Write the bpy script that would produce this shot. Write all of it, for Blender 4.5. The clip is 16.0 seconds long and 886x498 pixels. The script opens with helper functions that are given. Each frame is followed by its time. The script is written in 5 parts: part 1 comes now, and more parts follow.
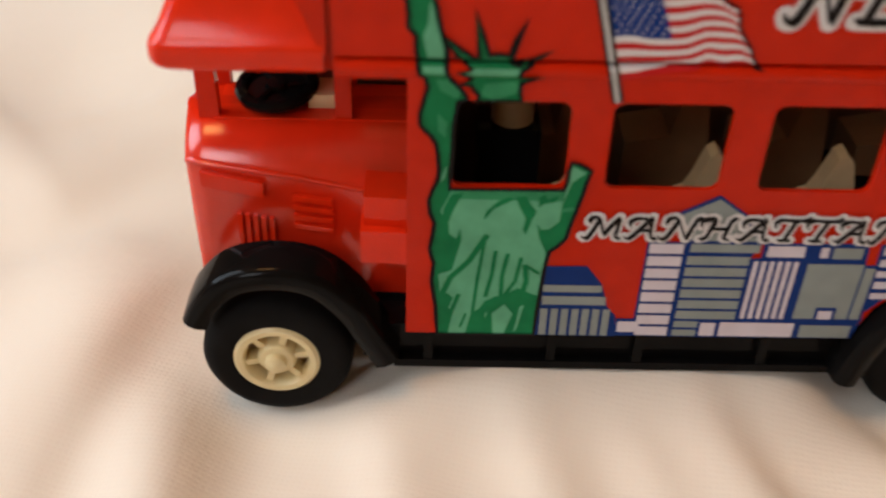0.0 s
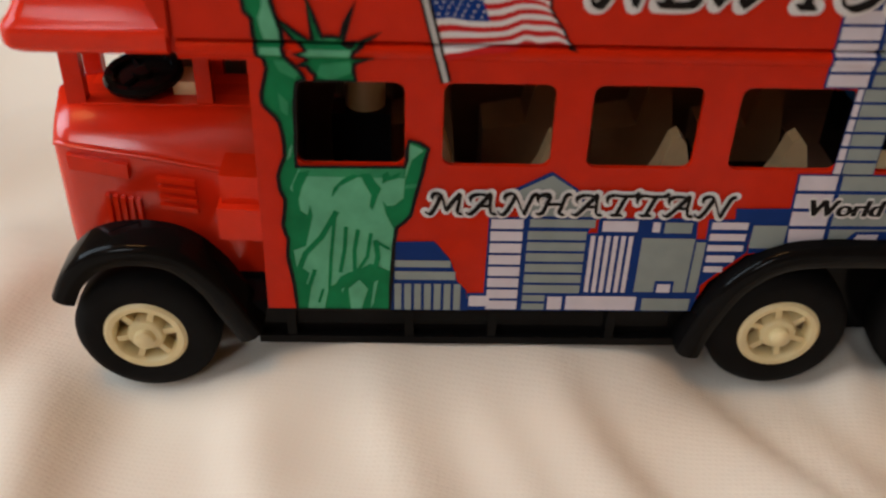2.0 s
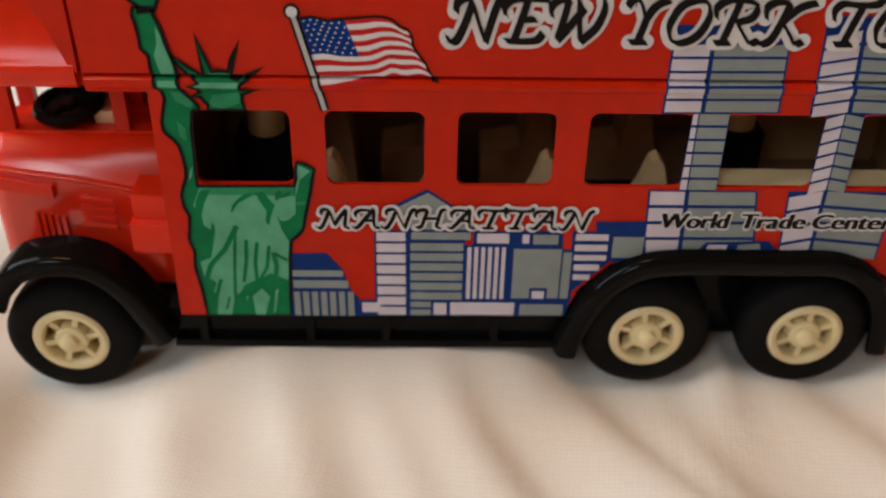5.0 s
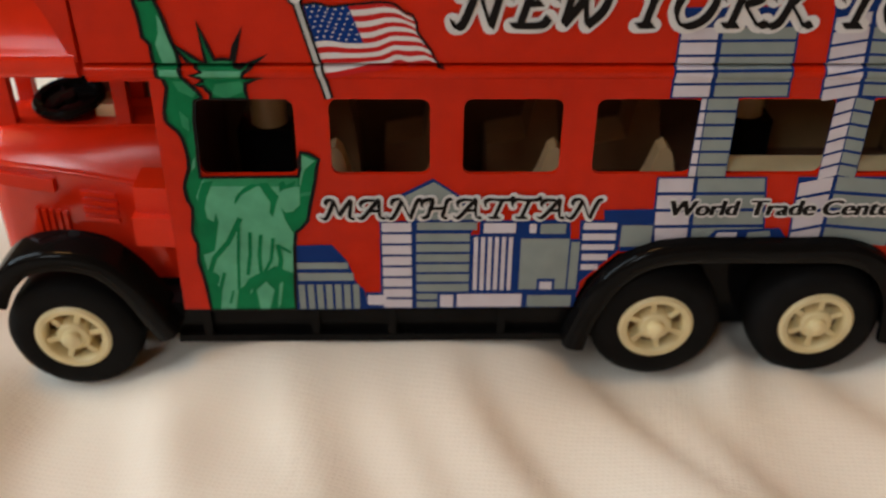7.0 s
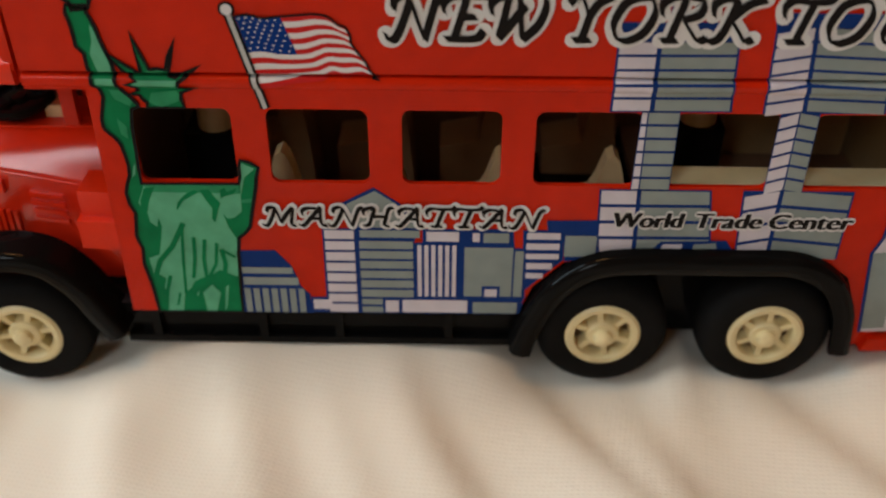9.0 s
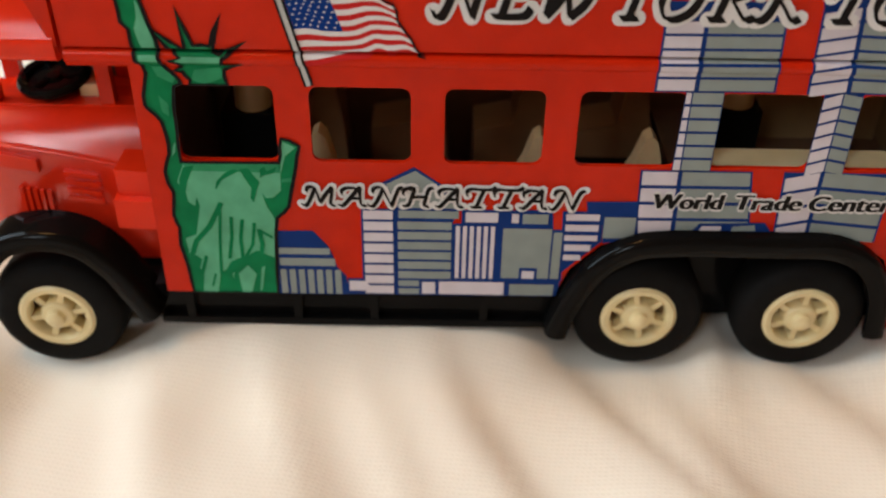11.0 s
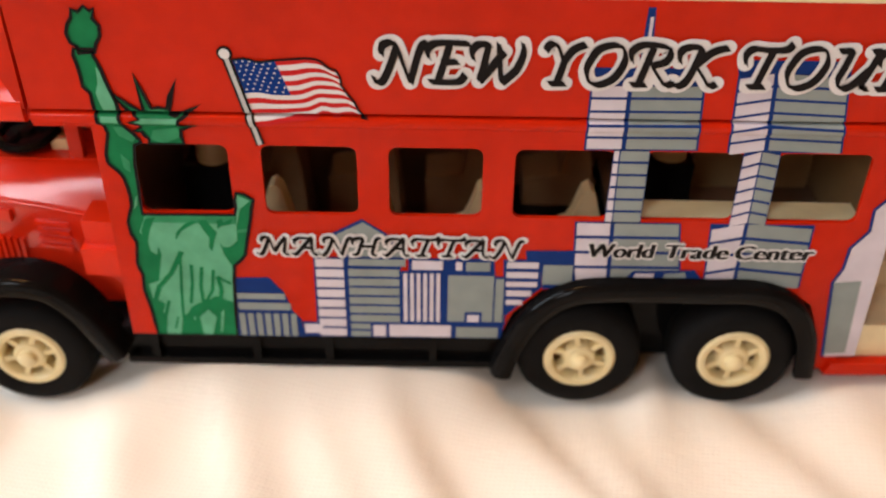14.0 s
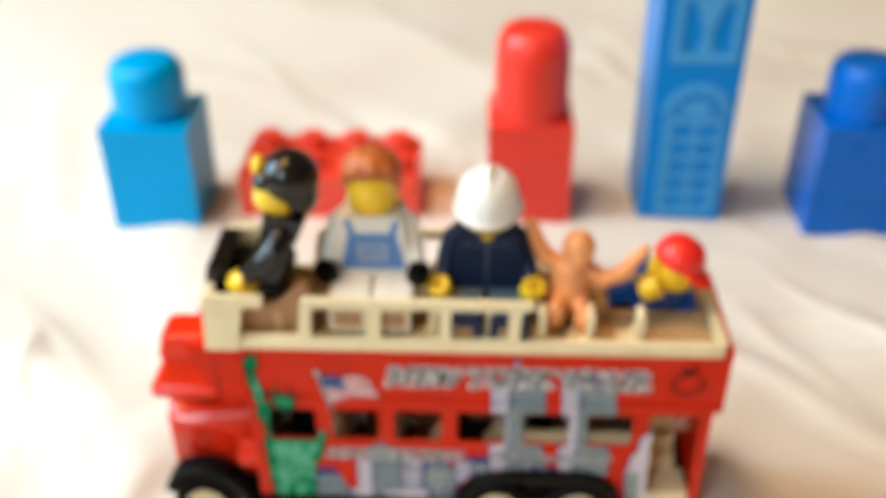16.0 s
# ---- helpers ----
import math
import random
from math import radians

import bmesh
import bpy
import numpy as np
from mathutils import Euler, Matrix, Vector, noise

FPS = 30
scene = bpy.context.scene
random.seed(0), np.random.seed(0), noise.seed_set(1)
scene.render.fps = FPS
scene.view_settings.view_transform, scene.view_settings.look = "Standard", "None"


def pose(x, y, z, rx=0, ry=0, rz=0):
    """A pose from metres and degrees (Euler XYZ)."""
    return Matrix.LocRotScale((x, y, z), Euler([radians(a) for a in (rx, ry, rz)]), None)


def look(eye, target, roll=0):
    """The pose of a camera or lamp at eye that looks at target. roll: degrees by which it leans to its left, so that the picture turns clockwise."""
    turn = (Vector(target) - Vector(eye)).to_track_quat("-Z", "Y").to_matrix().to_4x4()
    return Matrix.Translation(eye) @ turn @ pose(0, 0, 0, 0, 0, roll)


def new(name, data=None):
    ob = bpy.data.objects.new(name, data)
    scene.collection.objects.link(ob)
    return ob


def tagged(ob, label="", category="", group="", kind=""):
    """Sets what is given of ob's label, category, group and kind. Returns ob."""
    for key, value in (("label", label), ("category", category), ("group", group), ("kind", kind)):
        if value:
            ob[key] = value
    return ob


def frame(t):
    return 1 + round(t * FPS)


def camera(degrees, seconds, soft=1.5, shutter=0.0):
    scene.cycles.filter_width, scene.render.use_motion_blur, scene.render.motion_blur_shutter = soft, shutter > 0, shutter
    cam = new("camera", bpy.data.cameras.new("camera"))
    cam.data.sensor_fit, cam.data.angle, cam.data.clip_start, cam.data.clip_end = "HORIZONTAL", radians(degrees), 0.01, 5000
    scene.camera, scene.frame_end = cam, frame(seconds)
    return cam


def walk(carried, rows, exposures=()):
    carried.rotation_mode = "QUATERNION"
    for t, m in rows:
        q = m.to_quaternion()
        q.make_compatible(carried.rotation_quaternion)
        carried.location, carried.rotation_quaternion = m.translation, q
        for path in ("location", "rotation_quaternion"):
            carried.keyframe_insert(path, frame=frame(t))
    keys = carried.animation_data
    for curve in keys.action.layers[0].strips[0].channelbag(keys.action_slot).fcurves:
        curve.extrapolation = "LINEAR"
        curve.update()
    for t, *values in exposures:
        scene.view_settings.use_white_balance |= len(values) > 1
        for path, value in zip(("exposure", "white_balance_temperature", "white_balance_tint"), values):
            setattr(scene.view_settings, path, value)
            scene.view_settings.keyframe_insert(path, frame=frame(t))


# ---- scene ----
import mathutils

# ---------------------------------------------------------------- camera
# A toy on a bed: all lengths below are in millimetres and are scaled by MM when a mesh is linked.
MM = 0.001
cam = camera(47.9, 16.0, soft=2.2, shutter=0.5)
cam.data.dof.use_dof, cam.data.dof.focus_distance, cam.data.dof.aperture_fstop = True, 0.096, 21.0
ROWS = [
    (0, (14.7, -69.4, 75.8), (15.6, 10.0, 15.0), 1.36),
    (0.2, (15.6, -71.6, 77.2), (17.4, 7.8, 16.5), 1.07),
    (0.5, (16.8, -73.2, 74.9), (18.1, 7.5, 15.8), 0.76),
    (0.7, (20.4, -75.1, 76.3), (23.6, 5.2, 16.9), 1.48),
    (1, (23.4, -75.5, 74.8), (27.5, 5.6, 16.5), 2.13),
    (1.2, (27.3, -77.1, 76.4), (29.7, 4.0, 17.8), 1.86),
    (1.5, (28.9, -77.1, 73.9), (31.6, 5.1, 17.0), 1.7),
    (1.7, (27.6, -76.6, 76.0), (29.1, 4.3, 17.3), 1.43),
    (2, (26.5, -76.2, 75.2), (29.3, 4.8, 16.7), 1.82),
    (2.2, (29.1, -77.9, 77.8), (32.9, 1.1, 16.7), 2.52),
    (2.5, (31.4, -79.3, 76.8), (34.6, 1.0, 17.3), 2.01),
    (2.7, (33.8, -79.1, 79.2), (36.6, 0.3, 18.5), 2.08),
    (3, (37.5, -79.4, 80.8), (39.5, -1.1, 18.6), 1.63),
    (3.2, (38.4, -79.8, 82.7), (40.8, -2.1, 19.7), 1.8),
    (3.5, (38.8, -82.2, 83.9), (40.3, -2.0, 24.1), 1.2),
    (3.7, (37.0, -83.5, 84.9), (38.8, -3.5, 24.9), 1.54),
    (4, (36.6, -84.4, 82.0), (39.1, -2.8, 24.3), 1.52),
    (6.5, (41.6, -86.7, 79.2), (42.6, -3.8, 23.2), 0.53),
    (6.8, (38.6, -86.9, 78.5), (40.1, -4.7, 21.7), 0.58),
    (7, (37.6, -85.7, 77.8), (39.7, -2.6, 22.2), 0.6),
    (7.2, (38.9, -85.3, 81.5), (42.3, -3.8, 23.6), 0.99),
    (7.5, (38.9, -84.2, 81.1), (39.8, -2.8, 23.1), -0.16),
    (7.8, (40.4, -84.9, 83.1), (42.4, -4.1, 24.2), 0.44),
    (8, (42.1, -84.8, 81.2), (43.1, -3.2, 23.3), 0.15),
    (8.2, (42.0, -85.3, 82.6), (43.1, -4.3, 24.0), 0.22),
    (8.5, (42.5, -85.1, 80.9), (43.3, -2.5, 24.6), 0.52),
    (8.7, (43.2, -85.1, 82.6), (44.1, -3.8, 24.3), 0.74),
    (9, (46.3, -82.7, 81.9), (45.6, -2.0, 22.9), 0.39),
    (11.5, (40.7, -83.7, 80.2), (41.2, -3.1, 21.0), 1.16),
    (11.8, (43.6, -83.5, 85.5), (42.6, -5.3, 23.1), 0.15),
    (12, (45.0, -82.1, 85.6), (45.0, -3.0, 24.3), 0.61),
    (12.2, (47.9, -84.1, 87.3), (48.0, -6.0, 24.9), 0.49),
    (12.5, (46.2, -85.2, 84.4), (44.4, -4.9, 24.9), -0.35),
    (12.8, (46.1, -86.5, 86.3), (45.0, -6.5, 26.4), 0.26),
    (13, (45.6, -86.0, 84.4), (45.4, -5.4, 25.2), 0.41),
    (13.2, (46.0, -86.9, 87.0), (45.4, -7.1, 26.8), 0.45),
    (13.5, (45.2, -85.6, 86.3), (45.8, -5.6, 26.3), 1.1),
    (13.8, (49.2, -87.2, 88.0), (48.7, -7.8, 27.1), 0.53),
    (14, (47.3, -86.7, 86.3), (47.2, -5.0, 28.7), 0.89),
    (14.2, (49.4, -90.4, 91.3), (48.6, -9.1, 33.0), 0.67),
    (14.3, (49.7, -92.8, 94.5), (48.7, -11.4, 36.4), 0.66),
    (14.5, (48.8, -99.3, 102.8), (48.2, -16.4, 47.1), 0.87),
    (14.7, (52.0, -110.3, 117.4), (50.0, -26.9, 62.3), 0.28),
    (15, (54.0, -125.1, 133.1), (51.5, -41.1, 78.8), 0.13),
    (15.2, (54.1, -132.2, 141.1), (51.3, -48.7, 86.1), -0.22),
    (15.5, (54.3, -139.7, 148.7), (51.8, -55.8, 94.4), -0.29),
    (15.8, (56.0, -146.2, 164.7), (53.1, -63.0, 109.3), -0.74),
    (16, (56.5, -149.9, 175.6), (53.7, -66.4, 120.6), -0.02),
]
EXPOSURES = [(0.0, -0.54, 7150, 16), (0.5, -0.56, 7150, 16), (1.0, -0.77, 7050, 15), (3.0, -0.73, 6850, 12), (4.0, -0.67, 6800, 13), (9.0, -0.71, 6850, 7), (11.5, -0.25, 6750, 9),
             (13.5, -0.1, 7000, 13), (14.0, 0.05, 7050, 16), (14.3, 0.57, 6700, 12), (14.6, 0.79, 6300, 7), (15.0, 0.6, 5550, 7), (15.5, 0.26, 6000, 5), (16.0, 0.11, 6150, 2)]
walk(cam, [(t, look([v * MM for v in eye], [v * MM for v in aim], roll)) for t, eye, aim, roll in ROWS], EXPOSURES)

# ---------------------------------------------------------------- light
world = bpy.data.worlds.new("sky")
scene.world = world
world.use_nodes = True
wn = world.node_tree
sky = wn.nodes.new("ShaderNodeTexSky")
sky.sky_type, sky.sun_disc = "NISHITA", False
sky.sun_elevation, sky.sun_rotation = radians(40), radians(250)
wn.nodes["Background"].inputs["Strength"].default_value = 0.1
wn.links.new(sky.outputs["Color"], wn.nodes["Background"].inputs["Color"])


def area(name, at, to, size, size_y, watts, colour):
    d = bpy.data.lights.new(name, "AREA")
    d.shape, d.size, d.size_y, d.energy, d.color = "RECTANGLE", size, size_y, watts, colour
    ob = new(name, d)
    ob.matrix_world = look(at, to)
    return ob


area("window_light", (-0.66, 0.0, 0.53), (0.0, 0.08, 0.1), 0.5, 0.6, 10.4, (0.66, 0.85, 1.0))
area("side_window_light", (-0.52, -0.96, 0.84), (0.0, 0.0, 0.0), 0.3, 0.5, 5.9, (0.80, 0.91, 1.0))
area("ceiling_lamp_light", (-0.4, 0.0, 1.75), (-0.2, 0.0, 0.0), 0.45, 0.45, 15.0, (1.0, 0.55, 0.20))


# ---------------------------------------------------------------- materials
def material(name, colour, rough=0.4, metal=0.0, vary=0.06, grain=40.0, bump=0.05, coat=0.0, fleck=400.0, spec=0.5, coat_rough=0.08):
    """A painted or moulded surface: two scales of tone variation, a fine relief and an uneven gloss."""
    m = bpy.data.materials.new(name)
    m.use_nodes = True
    nt = m.node_tree
    b = nt.nodes["Principled BSDF"]
    tc = nt.nodes.new("ShaderNodeTexCoord")
    big, fine = nt.nodes.new("ShaderNodeTexNoise"), nt.nodes.new("ShaderNodeTexNoise")
    big.inputs["Scale"].default_value, fine.inputs["Scale"].default_value = grain, fleck
    big.inputs["Detail"].default_value = fine.inputs["Detail"].default_value = 4
    for n in (big, fine):
        nt.links.new(tc.outputs["Object"], n.inputs["Vector"])
    add = nt.nodes.new("ShaderNodeMath")
    add.operation = "ADD"
    nt.links.new(big.outputs["Fac"], add.inputs[0])
    nt.links.new(fine.outputs["Fac"], add.inputs[1])
    ramp = nt.nodes.new("ShaderNodeValToRGB")
    ramp.color_ramp.elements[0].position, ramp.color_ramp.elements[1].position = 0.6, 1.4
    low = [c * (1 - vary * 1.6) for c in colour]
    high = [min(1, c * (1 + vary)) for c in colour]
    ramp.color_ramp.elements[0].color, ramp.color_ramp.elements[1].color = (*low, 1), (*high, 1)
    half = nt.nodes.new("ShaderNodeMath")
    half.operation, half.inputs[1].default_value = "MULTIPLY", 0.5
    nt.links.new(add.outputs[0], half.inputs[0])
    ramp.color_ramp.elements[0].position, ramp.color_ramp.elements[1].position = 0.35, 0.65
    nt.links.new(half.outputs[0], ramp.inputs["Fac"])
    nt.links.new(ramp.outputs["Color"], b.inputs["Base Color"])
    rr = nt.nodes.new("ShaderNodeMapRange")
    rr.inputs["From Min"].default_value, rr.inputs["From Max"].default_value = 0.3, 0.7
    rr.inputs["To Min"].default_value, rr.inputs["To Max"].default_value = rough * 0.8, min(1, rough * 1.25)
    nt.links.new(big.outputs["Fac"], rr.inputs["Value"])
    nt.links.new(rr.outputs["Result"], b.inputs["Roughness"])
    bp = nt.nodes.new("ShaderNodeBump")
    bp.inputs["Strength"].default_value, bp.inputs["Distance"].default_value = bump, 0.0002
    nt.links.new(half.outputs[0], bp.inputs["Height"])
    nt.links.new(bp.outputs["Normal"], b.inputs["Normal"])
    b.inputs["Metallic"].default_value = metal
    b.inputs["Coat Weight"].default_value = coat
    b.inputs["Coat Roughness"].default_value = coat_rough
    b.inputs["Specular IOR Level"].default_value = spec
    return m


RED = material("red_enamel", (0.58, 0.019, 0.004), 0.12, vary=0.08, grain=60, spec=0.14)
# The side's red lifted, so the front's stronger light is in the colour.
RED_LIT = material("lit_red_plastic", (0.72, 0.027, 0.006), 0.14, vary=0.06, grain=80, spec=0.26)
RED_GLOSS = material("red_lacquer", (0.64, 0.022, 0.005), 0.19, vary=0.06, grain=80, spec=0.62)
BLACK = material("black_plastic", (0.005, 0.0046, 0.0046), 0.1, vary=0.2, grain=90, spec=0.08)
BLACK_GLOSS = material("glossy_black_plastic", (0.006, 0.0055, 0.0055), 0.16, vary=0.2, grain=90, spec=0.5)
TYRE = material("black_rubber", (0.008, 0.0075, 0.0075), 0.6, vary=0.2, grain=120, bump=0.2, spec=0.06)
CREAM = material("cream_plastic", (0.80, 0.68, 0.41), 0.36, vary=0.06, grain=60)
HUB = material("ivory_plastic", (0.79, 0.66, 0.37), 0.36, vary=0.06, grain=150)
# Interior shade put into the colour of linings, floors and cab walls.
INNER_SHADE = material("inner_shade_brown", (0.13, 0.07, 0.042), 0.4, vary=0.12, grain=80)
# Far seats: cream darkened, the deep cabin's shade put into the colour.
SEAT_SHADE = material("shaded_seat_brown", (0.20, 0.10, 0.045), 0.42, vary=0.1, grain=70)
# Stair wall, partition and pegs: cream parts browned to hold the interior's shade.
STAIR_SHADE = material("shaded_stair_brown", (0.27, 0.17, 0.08), 0.42, vary=0.1, grain=70)
TAN = material("tan_plastic", (0.50, 0.32, 0.15), 0.42, vary=0.1, grain=70)
INK_BLACK = material("black_ink", (0.012, 0.010, 0.010), 0.35, vary=0.1, spec=0.06)
INK_WHITE = material("white_ink", (0.70, 0.68, 0.68), 0.35, vary=0.04, spec=0.06)
INK_LILAC = material("lilac_white_ink", (0.63, 0.58, 0.64), 0.35, vary=0.05, grain=100, spec=0.06)
INK_GREY = material("grey_ink", (0.26, 0.30, 0.29), 0.35, vary=0.06, grain=100, spec=0.06)
INK_SILVER = material("silver_grey_ink", (0.48, 0.48, 0.47), 0.35, vary=0.06, grain=100, spec=0.06)
INK_NAVY = material("navy_ink", (0.007, 0.034, 0.17), 0.35, vary=0.08, spec=0.06)
INK_GREEN = material("green_ink", (0.004, 0.185, 0.066), 0.35, vary=0.12, grain=200, spec=0.06)
INK_MINT = material("mint_ink", (0.11, 0.40, 0.235), 0.35, vary=0.10, grain=200, spec=0.06)
INK_JADE = material("jade_ink", (0.03, 0.27, 0.12), 0.35, vary=0.15, grain=250, spec=0.06)
INK_RED = material("red_ink", (0.55, 0.02, 0.02), 0.35, vary=0.06, spec=0.06)
INK_BLUE = material("flag_blue_ink", (0.004, 0.036, 0.20), 0.35, vary=0.08, spec=0.06)
YELLOW = material("yellow_plastic", (0.86, 0.56, 0.02), 0.28, vary=0.05)
SKIN = material("peach_plastic", (0.80, 0.335, 0.122), 0.45, vary=0.08, grain=150)
WHITE = material("white_plastic", (0.83, 0.80, 0.72), 0.3, vary=0.04)
HELMET = material("white_gloss_plastic", (0.82, 0.80, 0.74), 0.2, vary=0.03)
HAIR = material("brown_plastic", (0.46, 0.12, 0.024), 0.35, vary=0.12, grain=250, bump=0.3)
NAVY = material("dark_blue_plastic", (0.007, 0.016, 0.05), 0.35, vary=0.1, spec=0.25)
BODY_BLUE = material("deep_blue_plastic", (0.002, 0.055, 0.30), 0.35, vary=0.06, spec=0.3)
SLATE = material("slate_plastic", (0.10, 0.14, 0.17), 0.4, vary=0.08)
DENIM = material("denim_blue_print", (0.10, 0.25, 0.58), 0.4, vary=0.06)
BLUE = material("royal_blue_plastic", (0.002, 0.125, 0.56), 0.3, vary=0.06, spec=0.3)
CYAN = material("cyan_plastic", (0.003, 0.33, 0.72), 0.34, vary=0.05, spec=0.25)
SKYBLUE = material("sky_blue_plastic", (0.002, 0.215, 0.66), 0.34, vary=0.05, spec=0.25)
PALE_BLUE = material("pale_blue_print", (0.06, 0.33, 0.68), 0.4, vary=0.08)
BLOCK_RED = material("block_red_plastic", (0.78, 0.035, 0.018), 0.34, vary=0.05)
CORAL = material("coral_red_plastic", (0.80, 0.06, 0.03), 0.3, vary=0.05)
CAP_RED = material("cap_red_plastic", (0.78, 0.02, 0.012), 0.3, vary=0.05)
HOLLOW_SHADE = material("tan_hollow_shade", (0.34, 0.19, 0.09), 0.8)
IVORY = material("ivory_white_plastic", (0.62, 0.52, 0.36), 0.35, vary=0.05)
# Near seats: the same cream toned down to carry the shade behind the windows.
SHADED_CREAM = material("shaded_cream_plastic", (0.66, 0.49, 0.27), 0.42, vary=0.08, grain=70)
SEAT_TAN = material("brown_tan_plastic", (0.36, 0.185, 0.075), 0.4, vary=0.14, grain=70)
# Wall colour kept dark tan to cut and warm the bounced light.
WALL = material("wall_paint", (0.46, 0.33, 0.21), 0.8, vary=0.04, grain=3, fleck=60)
PAINT = material("ceiling_paint", (0.8, 0.77, 0.7), 0.85, vary=0.03, grain=3, fleck=60)
BOARDS = material("floor_boards", (0.30, 0.18, 0.10), 0.5, vary=0.2, grain=5, fleck=80)
TICKING = material("mattress_ticking", (0.7, 0.66, 0.6), 0.9, vary=0.05, grain=20, fleck=300)


def cloth_material():
    m = bpy.data.materials.new("cotton_sheet")
    m.use_nodes = True
    nt = m.node_tree
    b = nt.nodes["Principled BSDF"]
    tc = nt.nodes.new("ShaderNodeTexCoord")
    tone = nt.nodes.new("ShaderNodeTexNoise")
    tone.inputs["Scale"].default_value, tone.inputs["Detail"].default_value = 9, 5
    nt.links.new(tc.outputs["Object"], tone.inputs["Vector"])
    ramp = nt.nodes.new("ShaderNodeValToRGB")
    ramp.color_ramp.elements[0].position, ramp.color_ramp.elements[1].position = 0.3, 0.7
    ramp.color_ramp.elements[0].color, ramp.color_ramp.elements[1].color = (0.70, 0.645, 0.555, 1), (0.76, 0.71, 0.63, 1)
    nt.links.new(tone.outputs["Fac"], ramp.inputs["Fac"])
    # the weave: two crossed sets of threads, roughened
    weave = []
    for turn in (0, 90):
        mp = nt.nodes.new("ShaderNodeMapping")
        mp.inputs["Rotation"].default_value[2] = radians(turn + 12)
        nt.links.new(tc.outputs["Object"], mp.inputs["Vector"])
        w = nt.nodes.new("ShaderNodeTexWave")
        w.inputs["Scale"].default_value = 560
        w.inputs["Distortion"].default_value, w.inputs["Detail"].default_value = 2.6, 3
        nt.links.new(mp.outputs["Vector"], w.inputs["Vector"])
        weave.append(w)
    mul = nt.nodes.new("ShaderNodeMath")
    mul.operation = "MULTIPLY"
    nt.links.new(weave[0].outputs["Fac"], mul.inputs[0])
    nt.links.new(weave[1].outputs["Fac"], mul.inputs[1])
    shade = nt.nodes.new("ShaderNodeMix")
    shade.data_type = "RGBA"
    shade.inputs["B"].default_value = (0.60, 0.50, 0.38, 1)
    fac = nt.nodes.new("ShaderNodeMath")
    fac.operation, fac.inputs[1].default_value = "MULTIPLY", 0.07
    nt.links.new(mul.outputs[0], fac.inputs[0])
    nt.links.new(fac.outputs[0], shade.inputs["Factor"])
    nt.links.new(ramp.outputs["Color"], shade.inputs["A"])
    nt.links.new(shade.outputs["Result"], b.inputs["Base Color"])
    crease = nt.nodes.new("ShaderNodeTexNoise")
    crease.inputs["Scale"].default_value, crease.inputs["Detail"].default_value = 60, 6
    nt.links.new(tc.outputs["Object"], crease.inputs["Vector"])
    bp1, bp2 = nt.nodes.new("ShaderNodeBump"), nt.nodes.new("ShaderNodeBump")
    bp1.inputs["Strength"].default_value, bp1.inputs["Distance"].default_value = 0.35, 0.0015
    bp2.inputs["Strength"].default_value, bp2.inputs["Distance"].default_value = 0.17, 0.00008
    nt.links.new(crease.outputs["Fac"], bp1.inputs["Height"])
    nt.links.new(mul.outputs[0], bp2.inputs["Height"])
    nt.links.new(bp1.outputs["Normal"], bp2.inputs["Normal"])
    nt.links.new(bp2.outputs["Normal"], b.inputs["Normal"])
    b.inputs["Roughness"].default_value = 0.85
    b.inputs["Sheen Weight"].default_value = 0.15
    return m


SHEET = cloth_material()


# ---------------------------------------------------------------- building helpers
def part(name, bm, mat, parent=None, label="", smooth=35.0):
    """Links a bmesh, drawn in millimetres, as one mesh object under a thing or a part."""
    bmesh.ops.recalc_face_normals(bm, faces=bm.faces[:])
    bm.transform(Matrix.Scale(MM, 4))
    me = bpy.data.meshes.new(name)
    bm.to_mesh(me)
    bm.free()
    for m in mat if isinstance(mat, (list, tuple)) else [mat]:
        me.materials.append(m)
    me.polygons.foreach_set("use_smooth", [True] * len(me.polygons))
    me.set_sharp_from_angle(angle=radians(smooth))
    ob = new(name, me)
    if parent:
        ob.parent = parent
        root, off = parent, Matrix()
        while root:
            off = off @ root.matrix_basis.inverted()
            root = root.parent
        ob.matrix_parent_inverse = off
    if label:
        tagged(ob, label)
    return ob


def thing(name, at, label, category, group="", kind=""):
    """An Empty at a thing's base, in millimetres."""
    ob = new(name)
    ob.empty_display_size = 0.01
    ob.matrix_basis = Matrix.Translation([v * MM for v in at])
    return tagged(ob, label, category, group, kind)


def box(bm, x0, x1, y0, y1, z0, z1, mat=0, m=None):
    vs = [bm.verts.new((x, y, z)) for x in (x0, x1) for y in (y0, y1) for z in (z0, z1)]
    for q in ((0, 1, 3, 2), (4, 6, 7, 5), (0, 4, 5, 1), (2, 3, 7, 6), (0, 2, 6, 4), (1, 5, 7, 3)):
        bm.faces.new([vs[i] for i in q]).material_index = mat
    if m:
        bmesh.ops.transform(bm, matrix=m, verts=vs)
    return vs


def soften(bm, width, segments=2, angle=30.0):
    edges = [e for e in bm.edges if len(e.link_faces) == 2 and e.calc_face_angle() > radians(angle)]
    bmesh.ops.bevel(bm, geom=edges, offset=width, offset_type="OFFSET", segments=segments, profile=0.5, affect="EDGES", clamp_overlap=True)


def rounded_box(x0, x1, y0, y1, z0, z1, r=0.4, segments=2):
    bm = bmesh.new()
    box(bm, x0, x1, y0, y1, z0, z1)
    soften(bm, r, segments)
    return bm


